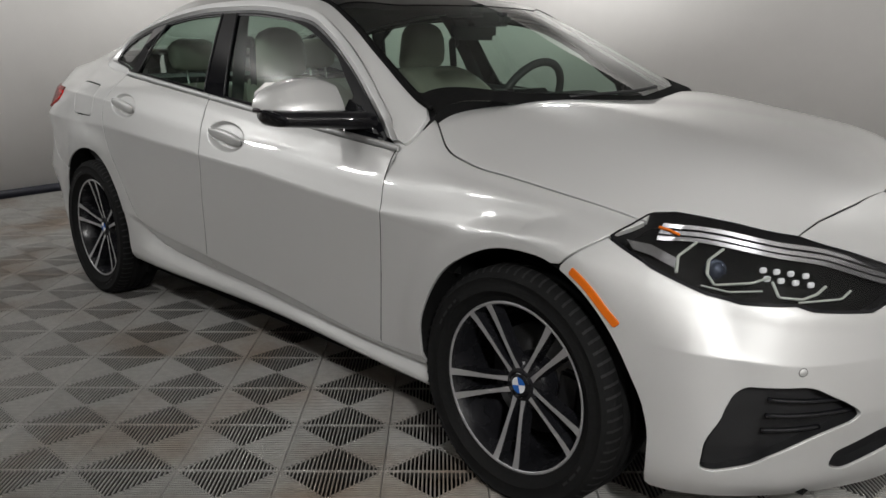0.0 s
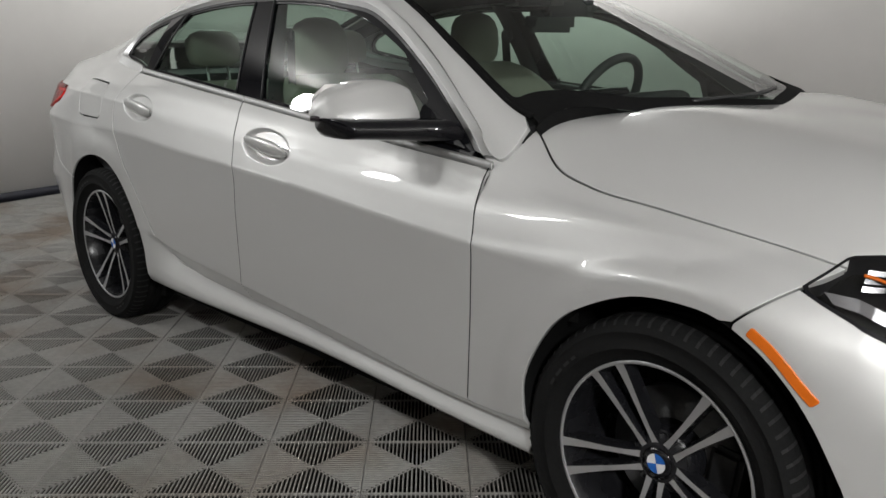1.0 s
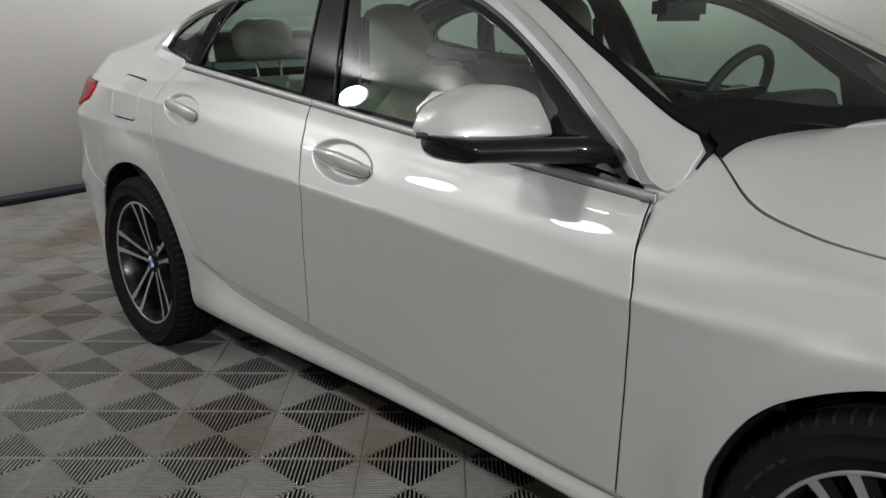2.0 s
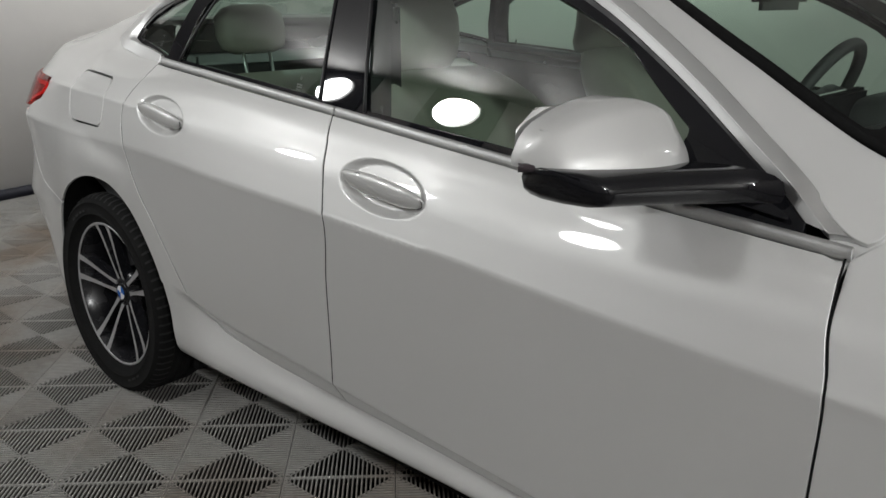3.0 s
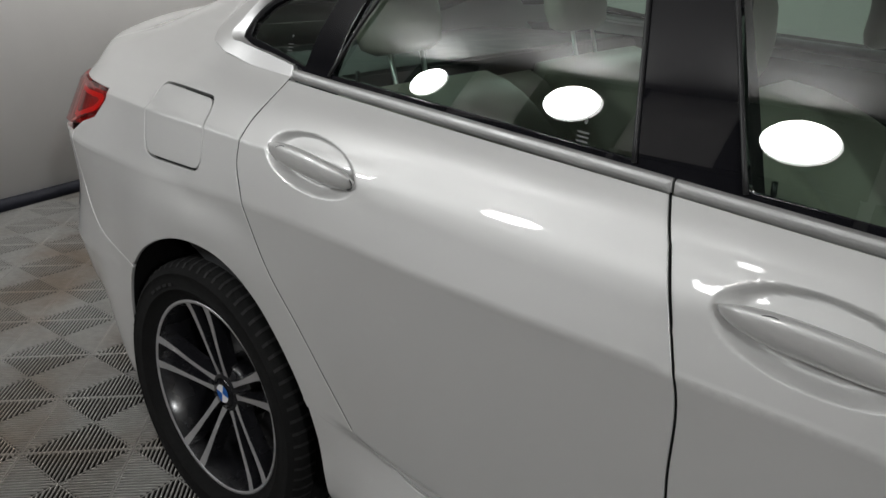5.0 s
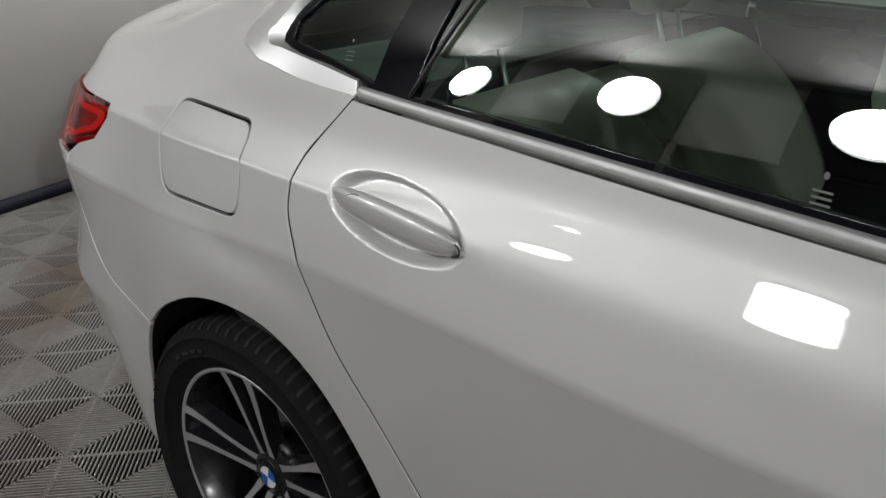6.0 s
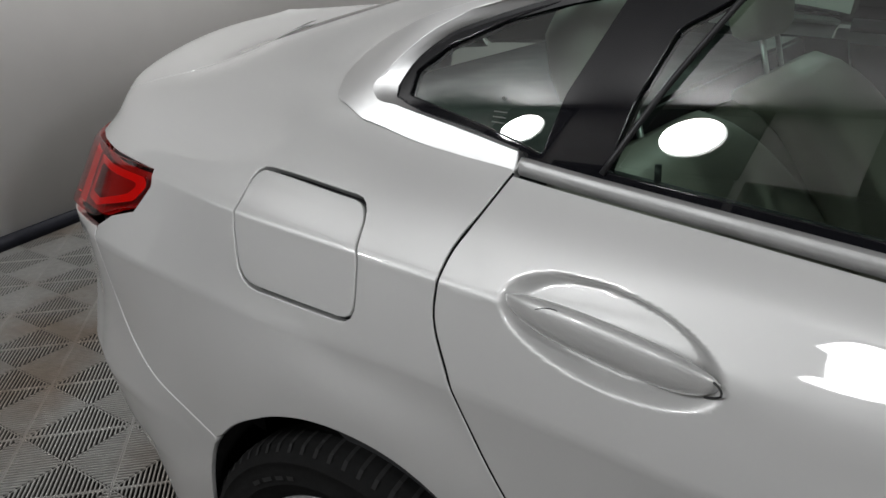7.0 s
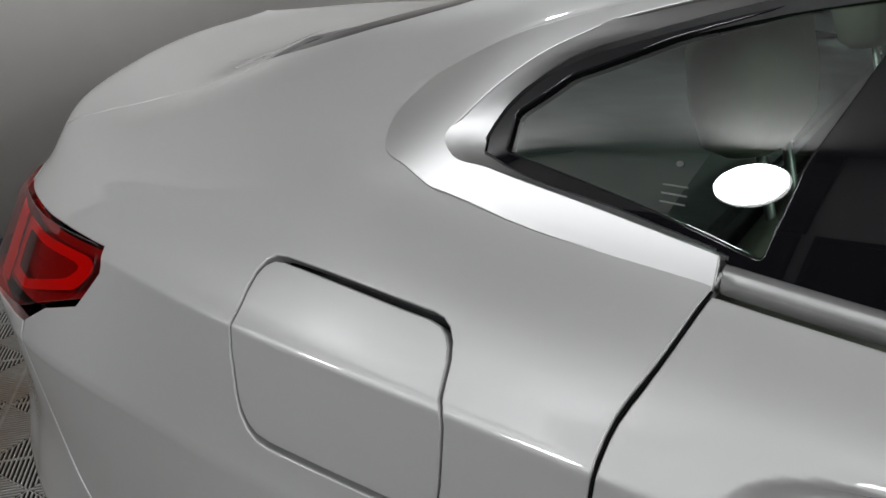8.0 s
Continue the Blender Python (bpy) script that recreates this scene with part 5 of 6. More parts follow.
def wheel(name, m, turn):
    root = thing(name, "", "")
    root.parent = car
    root.matrix_basis = m @ pose(0, 0, 0, 0, turn, 0)
    bm = bmesh.new()
    prof = [(0.2325, 0.076), (0.238, 0.084), (0.244, 0.0845), (0.252, 0.094), (0.264, 0.1005), (0.2645, 0.1015), (0.2655, 0.1005), (0.284, 0.1035), (0.300, 0.101), (0.3005, 0.1022), (0.302, 0.1005), (0.312, 0.094), (0.3205, 0.083), (0.3245, 0.072)]
    prof += [(0.3255, 0.068), (0.3262, 0.052), (0.3262, 0.0475), (0.3195, 0.0465), (0.3195, 0.0375), (0.3265, 0.0365), (0.3268, 0.012), (0.3200, 0.011), (0.3200, 0.001), (0.3268, 0.0), (0.3265, -0.024), (0.3198, -0.025), (0.3198, -0.034), (0.3262, -0.035), (0.3255, -0.068), (0.3205, -0.084), (0.30, -0.10), (0.264, -0.10), (0.238, -0.084), (0.2325, -0.076)]
    lathe(bm, prof, 110)
    part("tyre", smooth(bm, 35), RUBBER, root, "black rubber tyre with grooved tread")
    # shoulder sipes: short dark ribs across the outer tread edge
    V, F = [], []
    for i in range(72):
        a0 = 2 * math.pi * i / 72
        for k, (r, y) in enumerate(((0.3268, 0.050), (0.3262, 0.066), (0.3220, 0.0835), (0.3135, 0.0945))):
            for s in (-1, 1):
                a = a0 + s * 0.011 + 0.02 * k / 3
                V.append(((r + 0.0004) * math.cos(a), y + 0.0004, (r + 0.0004) * math.sin(a)))
        b = 8 * i
        F += [(b + 2 * k, b + 2 * k + 1, b + 2 * k + 3, b + 2 * k + 2) for k in range(3)]
    me = bpy.data.meshes.new("tread")
    me.from_pydata(V, [], F)
    tagged(place("tread", me, RUBBER2, root), "raised shoulder tread", kind="stuff")
    # raised sidewall writing, as plain bars
    for a0, a1 in ((40, 44), (46, 51), (53, 57), (59, 62), (220, 224), (226, 232), (234, 238)):
        me = bpy.data.meshes.new("sidewall_mark")
        me.from_pydata([(r * math.cos(radians(a)), 0.1042, r * math.sin(radians(a))) for a, r in ((a0, 0.2735), (a1, 0.2735), (a1, 0.2805), (a0, 0.2805))], [], [(0, 1, 2, 3)])
        place("sidewall_mark", me, RUBBER2, root)
    bm = bmesh.new()
    lathe(bm, [(0.2265, 0.0795), (0.2285, 0.0815), (0.2335, 0.082), (0.2350, 0.0805), (0.2350, 0.077), (0.232, 0.074)], 110)
    part("rim_lip", smooth(bm, 30), MACHINED, root, "bright machined rim lip")
    bm = bmesh.new()
    lathe(bm, [(0.2265, 0.0795), (0.2235, 0.074), (0.213, 0.045), (0.206, 0.0), (0.206, -0.09), (0.09, -0.095), (0.0, -0.095)], 80)
    part("rim_barrel", smooth(bm, 40), DARKALLOY, root)
    bm = bmesh.new()
    lathe(bm, [(0.0, -0.02), (0.152, -0.02), (0.152, -0.045), (0.0, -0.045)], 64)
    part("brake_disc", smooth(bm, 40), BRAKE, root, "grey brake disc")
    bm = bmesh.new()
    box(bm, 0.085, -0.06, -0.07, 0.16, 0.0, 0.07, 0.012, pose(0, 0, 0, 0, 160, 0))
    part("brake_caliper", bm, BLACK, root)
    bm = bmesh.new()
    lathe(bm, [(0.036, 0.048), (0.043, 0.046), (0.052, 0.040), (0.070, 0.032), (0.078, 0.015), (0.08, -0.03)], 60)
    part("hub", smooth(bm, 40), DARKALLOY, root)
    for k in range(5):
        a = radians(72 * k + 36)
        bm = bmesh.new()
        lathe(bm, [(0.0, 0.030), (0.006, 0.0295), (0.0075, 0.026), (0.011, 0.026), (0.0125, 0.037)], 12)
        ob = part("wheel_bolt", smooth(bm), BLACK, root)
        ob.matrix_basis = pose(0.056 * math.cos(a), 0, 0.056 * math.sin(a))
    # five pairs of spokes: dark body with a bright machined face; each widens to the rim
    for k in range(5):
        for s in (-1, 1):
            bm, face = bmesh.new(), bmesh.new()
            st = [(0.036, 0.0140, 0.0110, 0.042), (0.075, 0.0175, 0.0085, 0.050), (0.12, 0.0225, 0.0085, 0.058), (0.17, 0.0290, 0.0105, 0.066), (0.205, 0.0335, 0.0125, 0.073), (0.227, 0.0365, 0.0145, 0.0795)]
            rows = []
            for r, off, half, y in [(r, off, 0.86 * half, y) for r, off, half, y in st]:
                rows.append([(r, y - 0.032, s * off - half - 0.004), (r, y, s * off - half), (r, y, s * off + half), (r, y - 0.032, s * off + half + 0.004)])
            vv = [[bm.verts.new(p) for p in row] for row in rows]
            for p, q in zip(vv, vv[1:]):
                for i in range(3):
                    bm.faces.new((p[i], p[i + 1], q[i + 1], q[i]))
            ff = [[face.verts.new((p[0], p[1] + 0.0012, p[2] + d)) for p, d in zip(row[1:3], (0.0014, -0.0014))] for row in rows]
            for p, q in zip(ff, ff[1:]):
                face.faces.new((p[0], p[1], q[1], q[0]))
            for b in (bm, face):
                bmesh.ops.recalc_face_normals(b, faces=b.faces)
            body = part("spoke", smooth(bm, 30), DARKALLOY, root)
            body.matrix_basis = pose(0, 0, 0, 0, -72 * k, 0)
            f = part("spoke_face", smooth(face, 30), MACHINED, body, "bright machined spoke face")
    # round centre cap, in plain quarters of blue and white with a dark ring
    bm = bmesh.new()
    lathe(bm, [(0.0, 0.0515), (0.020, 0.051), (0.0335, 0.0485), (0.035, 0.044)], 40)
    cap = part("centre_cap", smooth(bm), GLOSS, root, "round centre cap in blue and white quarters")
    for q in range(4):
        V = [(0, 0.0525, 0)] + [(0.0225 * math.cos(a), 0.0522, 0.0225 * math.sin(a)) for a in np.linspace(q * math.pi / 2, (q + 1) * math.pi / 2, 8)]
        me = bpy.data.meshes.new("cap_quarter")
        me.from_pydata(V, [], [tuple(range(9))])
        place("cap_quarter", me, CAPBLUE if q % 2 else CAPWHITE, cap)
    return root


wheel("wheel", pose(0, -0.765, 0.325, 0, 0, 180), 14)
wheel("wheel", pose(AXLE_R, -0.765, 0.325, 0, 0, 180), -12)
wheel("wheel", pose(0, 0.765, 0.325), 0)
wheel("wheel", pose(AXLE_R, 0.765, 0.325), 0)


def under():
    """Dark inner shell, wheel tubs and underside that close the body."""
    for nm, skin, u0, u1, k in (("inner_shell", REAR_LONG, -3.8, 0.55, 0.0),):
        us = np.linspace(u0, u1, 160)
        V, F = [], []
        rows = [0.01, 0.15, 0.3, 0.45, skin.line(5)]
        for w in rows:
            q = skin.raw(us, np.full(len(us), w)) * (1, -1, 1)
            q[:, 1] += 0.05
            V += q.tolist()
        n = len(us)
        for r in range(len(rows) - 1):
            for i in range(n - 1):
                c = np.mean([V[r * n + i], V[(r + 1) * n + i + 1]], axis=0)
                if all(np.hypot(c[0] - cx, c[2] - 0.34) > 0.40 for cx in (0.03, -2.63)):
                    F.append((r * n + i, r * n + i + 1, (r + 1) * n + i + 1, (r + 1) * n + i))
        for sign in (1, -1):
            me = bpy.data.meshes.new(nm)
            me.from_pydata([(a, b * sign, c) for a, b, c in V], [], F)
            place(nm, me, VOID, car)
    # floor pan between the wheels
    for x0, x1, y1 in ((-2.22, -0.36, 0.78), (-3.5, -3.0, 0.62), (0.40, 0.68, 0.6)):
        bm = bmesh.new()
        box(bm, x0, -y1, 0.20, x1, y1, 0.235)
        part("floor_pan", bm, VOID, car)
    bm = bmesh.new()
    box(bm, -3.5, -0.5, 0.21, 0.6, 0.5, 0.25)
    part("floor_pan", bm, VOID, car)
    for cx in (0.03, -2.64):
        for sign in (-1, 1):
            bm = bmesh.new()
            pr, n = [], 40
            for a in np.radians(np.linspace(-25, 205, n)):
                tuck = 0.03 * max(0.0, -math.cos(a) if cx < -1 else math.cos(a)) ** 0.7
                ring = [(cx + r * math.cos(a), sign * (y - tuck), 0.34 + r * math.sin(a)) for r, y in ((0.388, 0.80), (0.40, 0.79), (0.40, 0.50))]
                pr.append([bm.verts.new(p) for p in ring])
            for p, q in zip(pr, pr[1:]):
                for i in range(2):
                    bm.faces.new((p[i], p[i + 1], q[i + 1], q[i]))
            bm.faces.new([r[2] for r in pr])
            bmesh.ops.recalc_face_normals(bm, faces=bm.faces)
            part("wheel_arch_liner", smooth(bm), VOID, car)


def arch_wall(skin, line, high):
    """Turns the edge of a wheel opening inward, dark and deep."""
    a = raised(skin, on(skin, line, high), -0.006)
    n = len(a)
    V = np.concatenate([a, a + (0, 0.03, 0), a + (0, 0.22, 0)])
    F = [(r * n + i, r * n + i + 1, (r + 1) * n + i + 1, (r + 1) * n + i) for r in range(2) for i in range(n - 1)]
    for sign in (1, -1):
        me = bpy.data.meshes.new("arch_wall")
        me.from_pydata((V * (1, sign, 1)).tolist(), [], F)
        me.polygons.foreach_set("use_smooth", [True] * len(me.polygons))
        place("arch_wall", me, VOID, car)


arch_wall(REAR, R_ARCH[R_ARCH[:, 1] > 0.26], REAR.line(8))
arch_wall(FRONT, F_ARCH[F_ARCH[:, 1] > 0.24], FRONT.line(7))
under()
# black seal round the sides of the windscreen
for sign in (1, -1):
    bm = bmesh.new()
    tube(bm, raised(REAR, level(REAR, 10, -1.19, -0.475, 30, 0.004), 0.0) * (1, sign, 1), 0.0085, 8)
    part("windscreen_seal", smooth(bm), VOID, car)
# dark strips that stand in for the shade inside the shut lines
for skin, seam, high, gauge in ((REAR, A_SEAM, REAR.line(9), 0.0017), (REAR, B_SEAM, REAR.line(9), 0.0017), (REAR, R_SEAM, REAR.line(9), 0.0015)):
    bm = bmesh.new()
    tube(bm, raised(skin, on(skin, seam, high), -0.0022), gauge, 6)
    part("seam_shade", smooth(bm), VOID, car)

# ---------------------------------------------------------------- inside the car
def loft(sections, sides=28, power=0.6):
    """A closed soft body over stacked sections: (centre, half length x, half width y, bolster, lean of the section)."""
    bm = bmesh.new()
    rings = []
    for (cx, cy, cz), hx, hy, bolster, lean in sections:
        ring = []
        for k in range(sides):
            a = 2 * math.pi * k / sides
            c, s = math.cos(a), math.sin(a)
            x = hx * math.copysign(abs(c) ** power, c)
            y = hy * math.copysign(abs(s) ** power, s)
            x += bolster * abs(y / max(hy, 1e-6)) ** 3 * (1 if c > -0.2 else 0.2)
            ring.append(bm.verts.new((cx + x, cy + y, cz + lean * x)))
        rings.append(ring)
    for p, q in zip(rings, rings[1:]):
        for k in range(sides):
            bm.faces.new((p[k], p[(k + 1) % sides], q[(k + 1) % sides], q[k]))
    bm.faces.new(rings[0][::-1])
    bm.faces.new(rings[-1])
    bmesh.ops.recalc_face_normals(bm, faces=bm.faces)
    return smooth(bm, 60)


def cushion_shape(base, up, n, hx, hy, bolster, lean, crown=0.35):
    """Sections from base along up, pinched at both ends."""
    out = []
    for i in range(n):
        t = i / (n - 1)
        e = min(1, (1 - abs(2 * t - 1) ** 5) ** 0.5 + 0.02)
        e = max(e, 0.3 if i in (0, n - 1) else 0)
        c = Vector(base) + Vector(up) * t
        out.append((tuple(c), hx * e, hy * (1 - crown * max(0, t - 0.6) / 0.4 * 0.5) * (0.85 + 0.15 * e), bolster * math.sin(math.pi * min(1, max(0, 0.95 - t * 0.95))), lean))
    return out


def front_seat(y, dx, dz):
    seat = thing("front_seat", "", "")
    seat.parent = car
    tagged(seat, "cream leather front seat")
    part("backrest", loft(cushion_shape((-1.335 + dx, y, 0.52), (-0.40, 0, 0.535 + dz), 18, 0.075, 0.245, 0.10, 0.5)), CREAM, seat, "cream leather backrest with raised side bolsters")
    part("seat_cushion", loft(cushion_shape((-1.62 + dx, y, 0.46), (0.56, 0, 0.08), 14, 0.08, 0.25, 0.0, 0.0)), CREAM, seat)
    head = part("headrest", loft([((-1.795 + dx + 0.02 * math.sin(3 * t), y, 1.045 + dz + 0.215 * t), 0.066 * e, 0.132 * e * (1 - 0.22 * t), 0.0, 0.15) for t, e in ((0, 0.55), (0.06, 0.82), (0.18, 0.97), (0.4, 1.0), (0.65, 1.0), (0.82, 0.93), (0.93, 0.76), (1.0, 0.42))], 28, 0.72), CREAM, seat, "cream leather headrest")
    for s in (-1, 1):
        b = bmesh.new()
        tube(b, [(-1.76 + dx, y + 0.055 * s, 0.98 + dz), (-1.785 + dx, y + 0.055 * s, 1.08 + dz)], 0.006, 10)
        part("headrest_post", smooth(b), CHROME, seat)
    # stitched seam round the middle panel of the backrest
    b = bmesh.new()
    line = [(-1.50 + dx, y - 0.15, 0.80), (-1.605 + dx, y - 0.14, 0.93 + dz * 0.6), (-1.635 + dx, y - 0.07, 0.975 + dz), (-1.64 + dx, y, 0.985 + dz), (-1.635 + dx, y + 0.07, 0.975 + dz), (-1.605 + dx, y + 0.14, 0.93 + dz * 0.6), (-1.50 + dx, y + 0.15, 0.80)]
    tube(b, line, 0.003, 6)
    part("piping", smooth(b), PIPING, seat)
    return seat


front_seat(-0.37, 0.02, 0.0)
front_seat(0.37, 0.11, 0.03)


def rear_bench():
    seat = thing("rear_bench", "", "")
    seat.parent = car
    tagged(seat, "cream leather rear bench")
    for y in (-0.36, 0.36):
        part("backrest", loft(cushion_shape((-2.20, y, 0.57), (-0.28, 0, 0.43), 14, 0.075, 0.31, 0.05, 0.4, 0.2)), CREAM, seat)
    part("backrest", loft(cushion_shape((-2.22, 0, 0.57), (-0.27, 0, 0.41), 12, 0.065, 0.10, 0.0, 0.4, 0.1)), CREAM, seat)
    part("bench_cushion", loft(cushion_shape((-2.26, 0, 0.50), (0.56, 0, 0.06), 12, 0.08, 0.64, 0.0, 0.0)), CREAM, seat)
    for y in (-0.36, 0.36):
        part("headrest", loft([((-2.515 - 0.03 * t, y, 1.065 + 0.15 * t), 0.05 * e, 0.125 * e, 0.0, 0.2) for t, e in ((0, 0.6), (0.12, 0.9), (0.4, 1.0), (0.75, 0.97), (0.92, 0.75), (1.0, 0.45))], 24, 0.7), CREAM, seat, "cream leather headrest on bright posts")
        for s in (-1, 1):
            b = bmesh.new()
            tube(b, [(-2.465, y + 0.05 * s, 0.90), (-2.515, y + 0.05 * s, 1.11)], 0.006, 8)
            part("headrest_post", smooth(b), CHROME, seat)


rear_bench()


def cabin():
    w9, w10 = REAR.line(9), REAR.line(10)
    # headliner and pillar linings, under the outer skin
    sheet("headliner", REAR, np.concatenate([level(REAR, 10, -2.36, -1.13, 40, 0.0), [(-1.13, W_END_R), (-2.36, W_END_R)]]), LINER, car, step=0.05, whole=True, lift=-0.035, edge=False)
    sheet("pillar_lining", REAR, np.concatenate([level(REAR, 9, -2.9, -0.55, 60, -0.012), level(REAR, 10, -0.55, -2.9, 60, 0.025)]), LINER, car, step=0.04, mirror=True, lift=-0.028, edge=False)
    # door cards below the windows
    for x0, x1, nm in ((-1.57, -0.56, "front_door_card"), (-2.42, -1.63, "rear_door_card")):
        a = np.concatenate([along_belt(x0, x1, 30, 0.0), [(x1, 0.34), (x0, 0.40)]])
        sheet(nm, REAR, on(REAR, a, w9), CABIN, car, step=0.05, mirror=True, lift=-0.07, edge=False)
    sheet("rear_side_lining", REAR, on(REAR, np.concatenate([along_belt(-2.9, -2.42, 16, 0.0), [(-2.42, 0.5), (-2.9, 0.75)]]), w9), CABIN, car, step=0.05, mirror=True, lift=-0.06, edge=False)
    # inner belt line trim on both sides, with the lock pins
    for s in (-1, 1):
        for x0, x1, pin in ((-1.58, -0.70, -1.50), (-2.42, -1.68, -2.28)):
            a = on(SIDE, along_belt(x0, x1, 24, -0.004), SIDE.line(3))
            q = raised(SIDE, a, -0.035) * (1, -s, 1)
            b = bmesh.new()
            tube(b, q, 0.016, 8)
            part("inner_belt_trim", smooth(b), CABIN, car)
            k = int(np.argmin(abs(q[:, 0] - pin)))
            b = bmesh.new()
            tube(b, [q[k] + (0, 0, 0.012), q[k] + (0, 0, 0.034)], 0.004, 8)
            part("lock_pin", smooth(b), BLACK, car)
        # inner faces of the middle pillars, and the belts on them
        b = bmesh.new()
        pts = [(-1.58, 0.70, 0.98), (-1.625, 0.655, 1.12), (-1.68, 0.60, 1.27), (-1.71, 0.57, 1.33)]
        for hw in (0.045,):
            rows = [[b.verts.new((x + dx, -s * y, z)) for dx, y in ((-hw, y - 0.012), (0, y - 0.03), (hw, y - 0.012))] for x, y, z in pts]
            for p, q in zip(rows, rows[1:]):
                for i in range(2):
                    b.faces.new((p[i], p[i + 1], q[i + 1], q[i]))
        part("pillar_cover", smooth(b), LINER, car)
        b = bmesh.new()
        top, mid, low = Vector((-1.66, -s * 0.565, 1.20)), Vector((-1.64, -s * 0.58, 0.9)), Vector((-1.55, -s * 0.60, 0.5))
        rows = [[b.verts.new(c + Vector((d, 0.006 * s, 0))) for d in (-0.023, 0.023)] for c in (top, mid, low)]
        for p, q in zip(rows, rows[1:]):
            b.faces.new((p[0], p[1], q[1], q[0]))
        bmesh.ops.solidify(b, geom=b.faces[:], thickness=0.002)
        part("seat_belt", b, BLACK, car)
        b = bmesh.new()
        box(b, -1.69, -s * 0.57 - 0.012, 1.18, -1.63, -s * 0.57 + 0.012, 1.225, 0.008)
        part("belt_guide", smooth(b), CABIN, car)
    # dashboard: a soft roll from door to door
    prof = [(-0.30, 0.93), (-0.42, 0.958), (-0.60, 0.968), (-0.76, 0.962), (-0.85, 0.935), (-0.885, 0.88), (-0.875, 0.80), (-0.86, 0.66), (-0.84, 0.45), (-0.6, 0.40)]
    ys = np.linspace(-0.72, 0.72, 19)
    b = bmesh.new()
    rows = []
    for y in ys:
        back = 0.05 * (abs(y) / 0.72) ** 2
        rows.append([b.verts.new((x - back * 0.4, y * (1 - 0.10 * (x > -0.5)), z - 0.02 * (abs(y) / 0.72) ** 3)) for x, z in prof])
    for p, q in zip(rows, rows[1:]):
        for i in range(len(prof) - 1):
            b.faces.new((p[i], q[i], q[i + 1], p[i + 1]))
    bmesh.ops.recalc_face_normals(b, faces=b.faces)
    dash = part("dashboard", smooth(b, 50), CABIN, car, "dark soft dashboard")
    b = bmesh.new()
    box(b, -0.885, -0.02, 0.93, -0.855, 0.30, 1.03, 0.008, Matrix.Translation((0, 0.02, 0)))
    part("screen", smooth(b), GLOSS, dash, "black dashboard screen")
    part("instrument_hood", loft([((-0.80, 0.37, 0.94 + 0.075 * t), 0.10 * e, 0.19 * e, 0.0, 0.12) for t, e in ((0, 1.0), (0.4, 0.98), (0.75, 0.9), (0.93, 0.75), (1.0, 0.5))], 28, 0.7), CABIN, dash)
    # steering wheel
    wheel_ = thing("steering_wheel", "", "")
    wheel_.parent = car
    wheel_.matrix_basis = pose(-1.00, 0.37, 0.965, 0, 0, 0) @ pose(0, 0, 0, 0, -64, 0)
    b = bmesh.new()
    ring = [(0.183 * math.cos(a), 0.183 * math.sin(a)) for a in np.linspace(0, 2 * math.pi, 49)[:-1]]
    loops = []
    for i, (rx, ry) in enumerate(ring):
        d = Vector((rx, ry, 0)).normalized()
        loops.append([b.verts.new(Vector((rx, ry, 0)) + d * 0.0165 * math.cos(t) + Vector((0, 0, 0.0165 * math.sin(t)))) for t in np.linspace(0, 2 * math.pi, 13)[:-1]])
    for p, q in zip(loops, loops[1:] + loops[:1]):
        for k in range(12):
            b.faces.new((p[k], q[k], q[(k + 1) % 12], p[(k + 1) % 12]))
    bmesh.ops.recalc_face_normals(b, faces=b.faces)
    part("rim", smooth(b), CABIN, wheel_, "black leather steering rim")
    part("hub", loft([((0, 0, -0.05 + 0.06 * t), 0.07 * e, 0.085 * e, 0, 0) for t, e in ((0, 0.7), (0.3, 1), (0.8, 0.95), (1, 0.6))], 24, 0.7), CABIN, wheel_)
    for ang in (90, -90, 180):
        b = bmesh.new()
        box(b, 0.05, -0.02, -0.018, 0.175, 0.02, -0.004, 0.005, pose(0, 0, 0, 0, 0, ang))
        part("spoke", smooth(b), GREYPART, wheel_)
    # inner mirror with its foot on the windscreen
    m = thing("inner_mirror", "", "")
    m.parent = car
    part("mirror_case", smooth(box(bmesh.new(), -1.00, -0.115, 1.215, -0.955, 0.125, 1.285, 0.018)), GLOSS, m)
    part("mirror_foot", smooth(box(bmesh.new(), -0.97, -0.03, 1.265, -0.80, 0.03, 1.315, 0.015, None)), CABIN, m)
    # sensor cover at the top of the windscreen
    part("sensor_cover", smooth(box(bmesh.new(), -1.06, -0.09, 1.30, -0.90, 0.09, 1.335, 0.012)), CABIN, m)
    # parcel shelf and rear bulkhead
    b = bmesh.new()
    box(b, -3.05, -0.60, 1.005, -2.50, 0.60, 1.035, 0.008)
    part("parcel_shelf", b, CABIN, car)
    b = bmesh.new()
    box(b, -2.62, -0.70, 0.25, -2.52, 0.70, 1.02)
    part("bulkhead", b, CABIN, car)
    b = bmesh.new()
    box(b, -2.3, -0.70, 0.26, -0.62, 0.70, 0.30)
    part("cabin_floor", b, CABIN, car)
    b = bmesh.new()
    box(b, -1.75, -0.11, 0.3, -0.85, 0.11, 0.62, 0.02)
    part("centre_console", smooth(b), CABIN, car)
    # cowl under the windscreen with one wiper arm
    ys = np.linspace(-0.70, 0.70, 31)
    V = []
    for y in ys:
        t = abs(y) / 0.70
        u_edge = REAR.raw([-0.455], [REAR.line(10) + (W_END_R - REAR.line(10)) * (1 - t)])[0]
